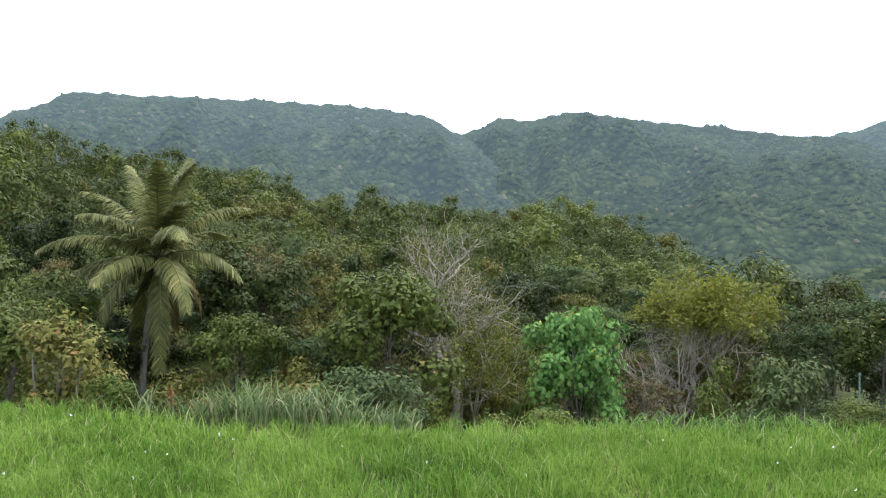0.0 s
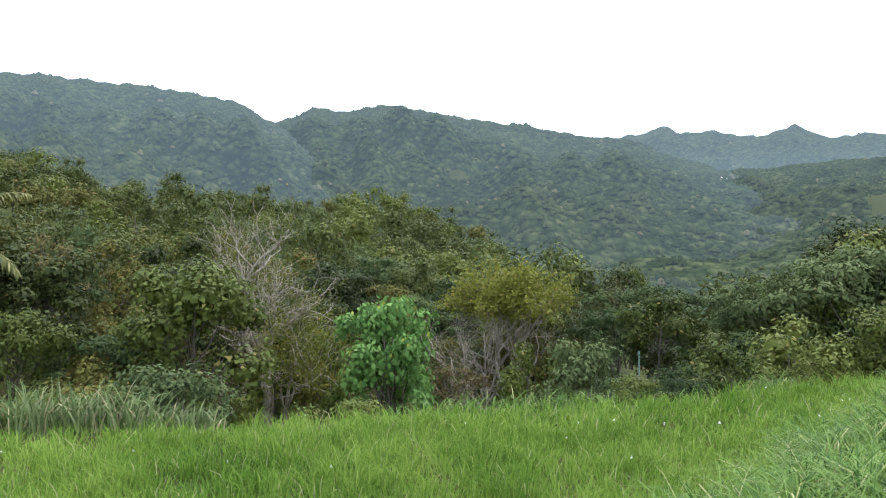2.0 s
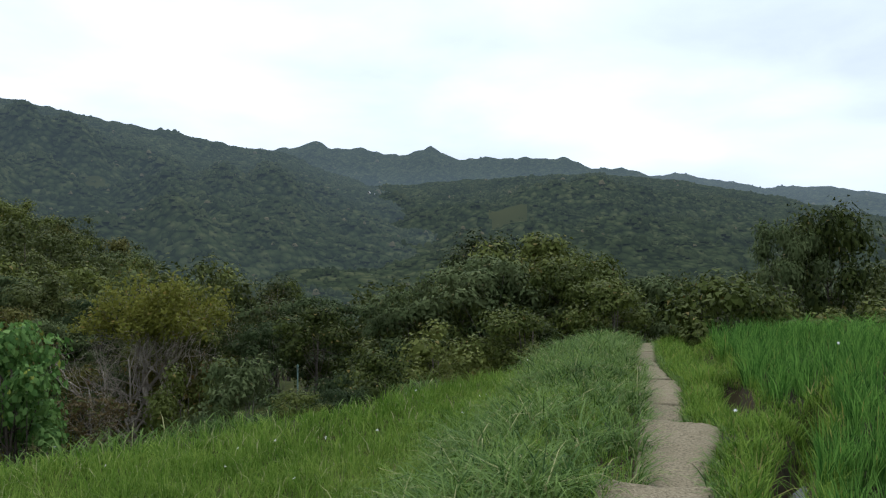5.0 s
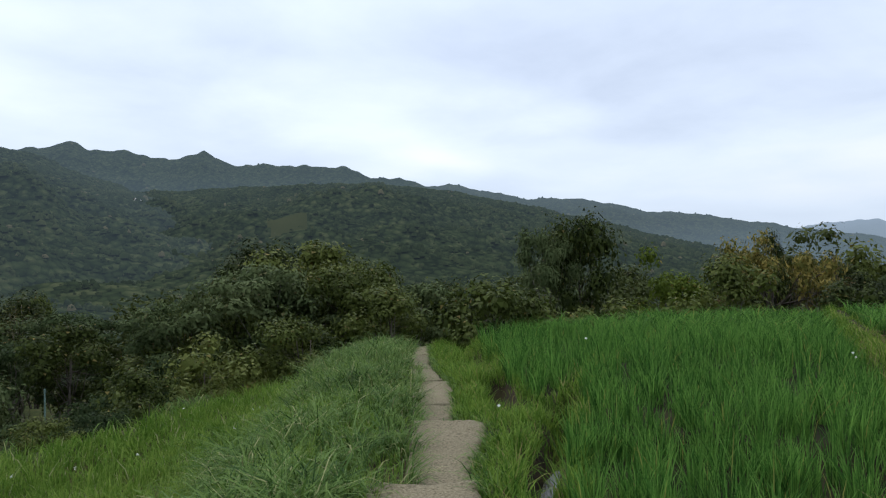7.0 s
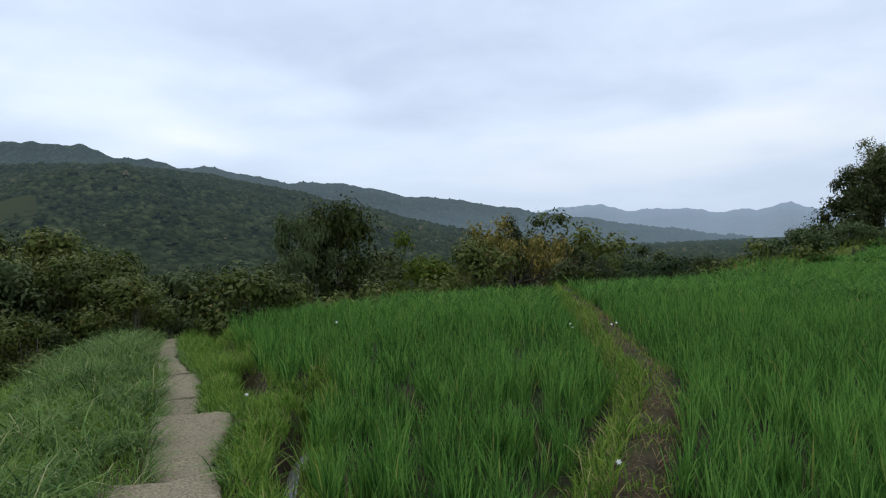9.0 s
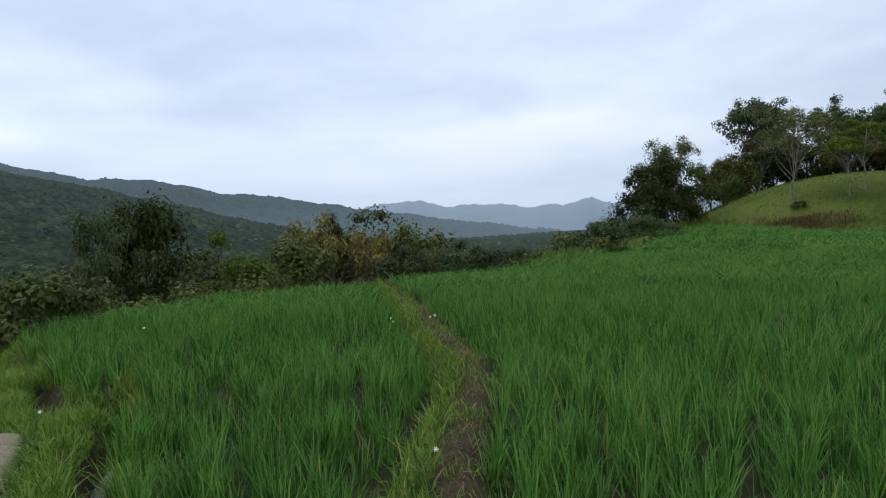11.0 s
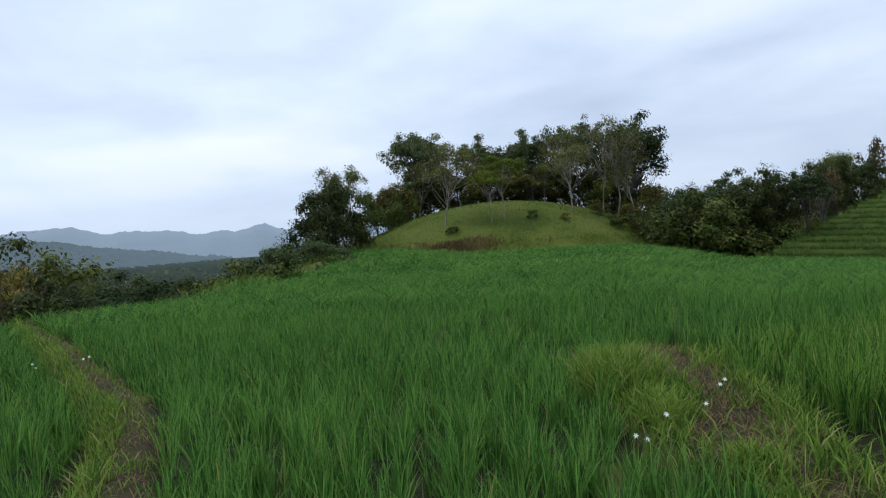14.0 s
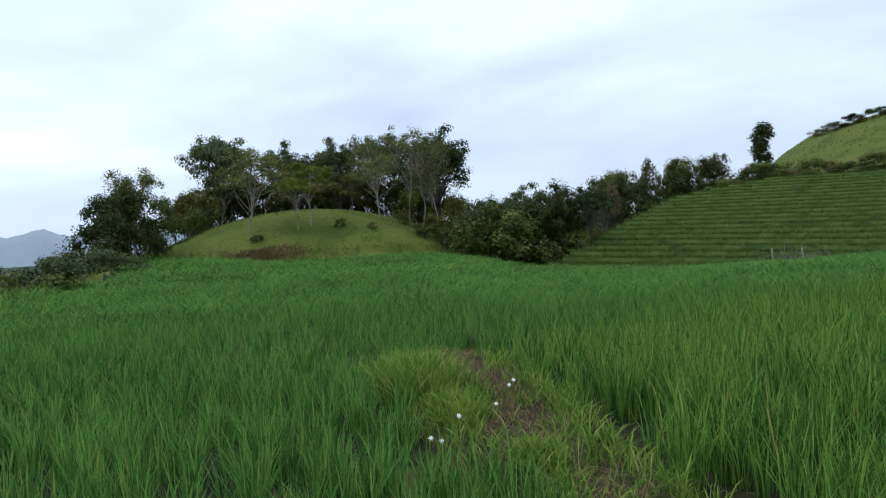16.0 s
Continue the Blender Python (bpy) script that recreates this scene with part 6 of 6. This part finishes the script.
build_flecks()
POST_PAINT = rough("faded_green_paint", (0.05, 0.09, 0.075), (0.11, 0.165, 0.14), 6.0, 0.7, 0.3, 8.0)
TIN = rough("weathered_tin", (0.42, 0.42, 0.42), (0.62, 0.62, 0.60), 0.6, 0.5, 0.1, 8.0)
PLASTER = rough("pale_plaster", (0.40, 0.38, 0.34), (0.55, 0.53, 0.48), 0.6, 0.9, 0.1, 8.0)


def build_post():
    ob = new("post")
    x, y = 8.7, 15.2
    z = float(ground(x, y))
    ob.matrix_basis = pose(x, y, z)
    part("pole", mesh("pole", *tube([[0, 0, -0.3], [0, 0, 1.5], [0.01, 0, 2.66]], [0.018, 0.017, 0.016], 10), POST_PAINT, True), ob)
    part("cap", mesh("cap", *tube([[0.01, 0, 2.64], [0.01, 0, 2.70], [0.01, 0, 2.73]], [0.023, 0.023, 0.01], 10), POST_PAINT, True), ob)
    tagged(ob, "thin faded green metal post at the gully's edge", "post")


build_post()


def build_red_plant():
    rng = np.random.default_rng(52)
    ob = new("plant")
    x, y = -4.0, 10.7
    ob.matrix_basis = pose(x, y, float(ground(x, y)))
    part("stalk", mesh("stalk", *tube([[0, 0, -0.05], [0.01, 0, 0.25], [0.0, 0, 0.5]], [0.012, 0.01, 0.006], 5), BARK_DARK), ob)
    n = 26
    root = np.zeros((n, 3)) + [0, 0, 0.25]
    root[:, 2] += rng.uniform(0, 0.25, n)
    part("leaves", mesh("leaves", *blades(rng, root, rng.uniform(0.06, 0.14, n), 0.02, rng.uniform(0.4, 1.0, n), rng.uniform(0.1, 0.6, n)), RED_LEAF), ob)
    tagged(ob, "small red-leaved plant at the terrace's edge", "plant")


build_red_plant()


def build_house():
    """A far farmhouse with a pale tin gable roof."""
    spec = MOUNTAINS["backdrop_valley"]
    az = 35.5
    t = 0.66
    r, z = mountain_height(spec, np.array([az]), np.array([t]))
    x, y = at(az, float(r[0]))
    ob = new("house")
    ob.matrix_basis = pose(x, y, float(z[0]) + 2.0, 0, 0, 60 - az)
    v = np.array([[-5, -3, -3], [5, -3, -3], [5, 3, -3], [-5, 3, -3], [-5, -3, 3.6], [5, -3, 3.6], [5, 3, 3.6], [-5, 3, 3.6], [-5, 0, 5.6], [5, 0, 5.6]], float)
    f = [[0, 1, 5], [0, 5, 4], [1, 2, 6], [1, 6, 5], [2, 3, 7], [2, 7, 6], [3, 0, 4], [3, 4, 7], [4, 8, 7], [5, 6, 9]]
    part("wall", mesh("wall", v, f, PLASTER), ob)
    v = np.array([[-6, -4, 3.2], [6, -4, 3.2], [6, 0, 6.0], [-6, 0, 6.0], [6, 4, 3.2], [-6, 4, 3.2]], float)
    v = np.concatenate([v, v - [0, 0, 0.25]])
    f = [[0, 1, 2], [0, 2, 3], [3, 2, 4], [3, 4, 5], [6, 8, 7], [6, 9, 8], [9, 10, 8], [9, 11, 10], [0, 7, 1], [0, 6, 7], [4, 10, 11], [4, 11, 5]]
    part("roof", mesh("roof", v, f, TIN), ob, "pale tin gable roof")
    tagged(ob, "far farmhouse with a pale tin roof among trees", "house")


build_house()


def build_water():
    def build(n):
        shader = n.add("ShaderNodeBsdfPrincipled", Roughness=0.22)
        shader.inputs["Base Color"].default_value = (0.05, 0.042, 0.03, 1)
        bump = n.add("ShaderNodeBump", Strength=0.15, Distance=0.01)
        n.link(noise_at(n, 9.0, 3.0), bump.inputs["Height"])
        n.link(bump.outputs[0], shader.inputs["Normal"])
        return shader.outputs[0]
    mat = material("muddy_water", build)
    for s0, s1 in ((5.9, 7.3), (9.35, 11.0)):
        s = np.linspace(s0, s1, 12)
        half = 0.11 * np.sin(np.linspace(0.15, np.pi - 0.15, 12)) + 0.02 * wave(s, s * 0, 0.1)
        rows = []
        for q in (-1, 1):
            w = ditch_line(s) + q * half
            rows.append(np.stack([s * PU[0] + w * PN[0], s * PU[1] + w * PN[1], path_level(s) - 0.33], -1))
        tagged(new("water", mesh("water", np.stack(rows, 1), grid_tris(12, 2)[:, ::-1], mat)), "shallow muddy water in the path-side ditch", "water", kind="structure")


build_water()


def build_brush_pile(az, r):
    """Dead branches heaped at the terraces' foot, with two pale stakes."""
    rng = np.random.default_rng(61)
    ob = new("brush_pile")
    x, y = at(az, r)
    ob.matrix_basis = pose(x, y, float(ground(x, y)), 0, 0, -az)
    for k in range(60):
        heap = Heap()
        p = np.array([rng.normal(0, 1.0), rng.normal(0, 0.3), rng.uniform(0.0, 0.5)])
        d = unit(np.array([rng.normal(0, 1), rng.normal(0, 0.4), rng.uniform(0.0, 0.9)]))
        n = rng.uniform(0.5, 1.2)
        heap.put(*tube([p, p + d * n * 0.5 + rng.normal(0, 0.06, 3), p + d * n], [0.022, 0.015, 0.006], 4))
        part("branch", heap.mesh("branch", BARK_GREY, True), ob)
    for px in (-1.35, 0.15):
        part("stake", mesh("stake", *tube([[px, -0.2, -0.2], [px + 0.02, -0.2, 0.5], [px - 0.02, -0.2, 0.95]], [0.05, 0.045, 0.04], 7), BARK_PALE, True), ob, "pale cut stake")
    tagged(ob, "heap of dead grey branches with pale stakes below the terraces", "brush pile")


build_brush_pile(157.0, float(hill_foot(157.0)) - 0.4)


def build_sprays():
    """Wispy pale seed heads standing over the dike."""
    rng = np.random.default_rng(62)
    for x, y in ((6.5, -5.9), (6.9, -7.2), (5.6, -5.2)):
        heap, tips = Heap(), []
        for _ in range(6):
            tip = np.array([rng.normal(0, 0.10), rng.normal(0, 0.10), rng.uniform(0.5, 0.72)])
            heap.put(*tube([[0, 0, 0], tip * [0.3, 0.3, 0.6], tip], [0.002, 0.0016, 0.001], 3))
            tips.append(tip)
        ob = new("weed")
        ob.matrix_basis = pose(x, y, float(ground(x, y)))
        part("stalk", heap.mesh("stalk", REED), ob)
        for tip in tips:
            rim = tip + rng.normal(0, 0.009, (10, 3))
            fans = [[0, 1 + 2 * k, 2 + 2 * k] for k in range(5)]
            part("seed_head", mesh("seed_head", np.concatenate([[tip], rim]), fans, REED), ob)
        tagged(ob, "thin weed with wispy pale seed heads on the dike", "weed", "seeding weeds on the dike")


build_sprays()
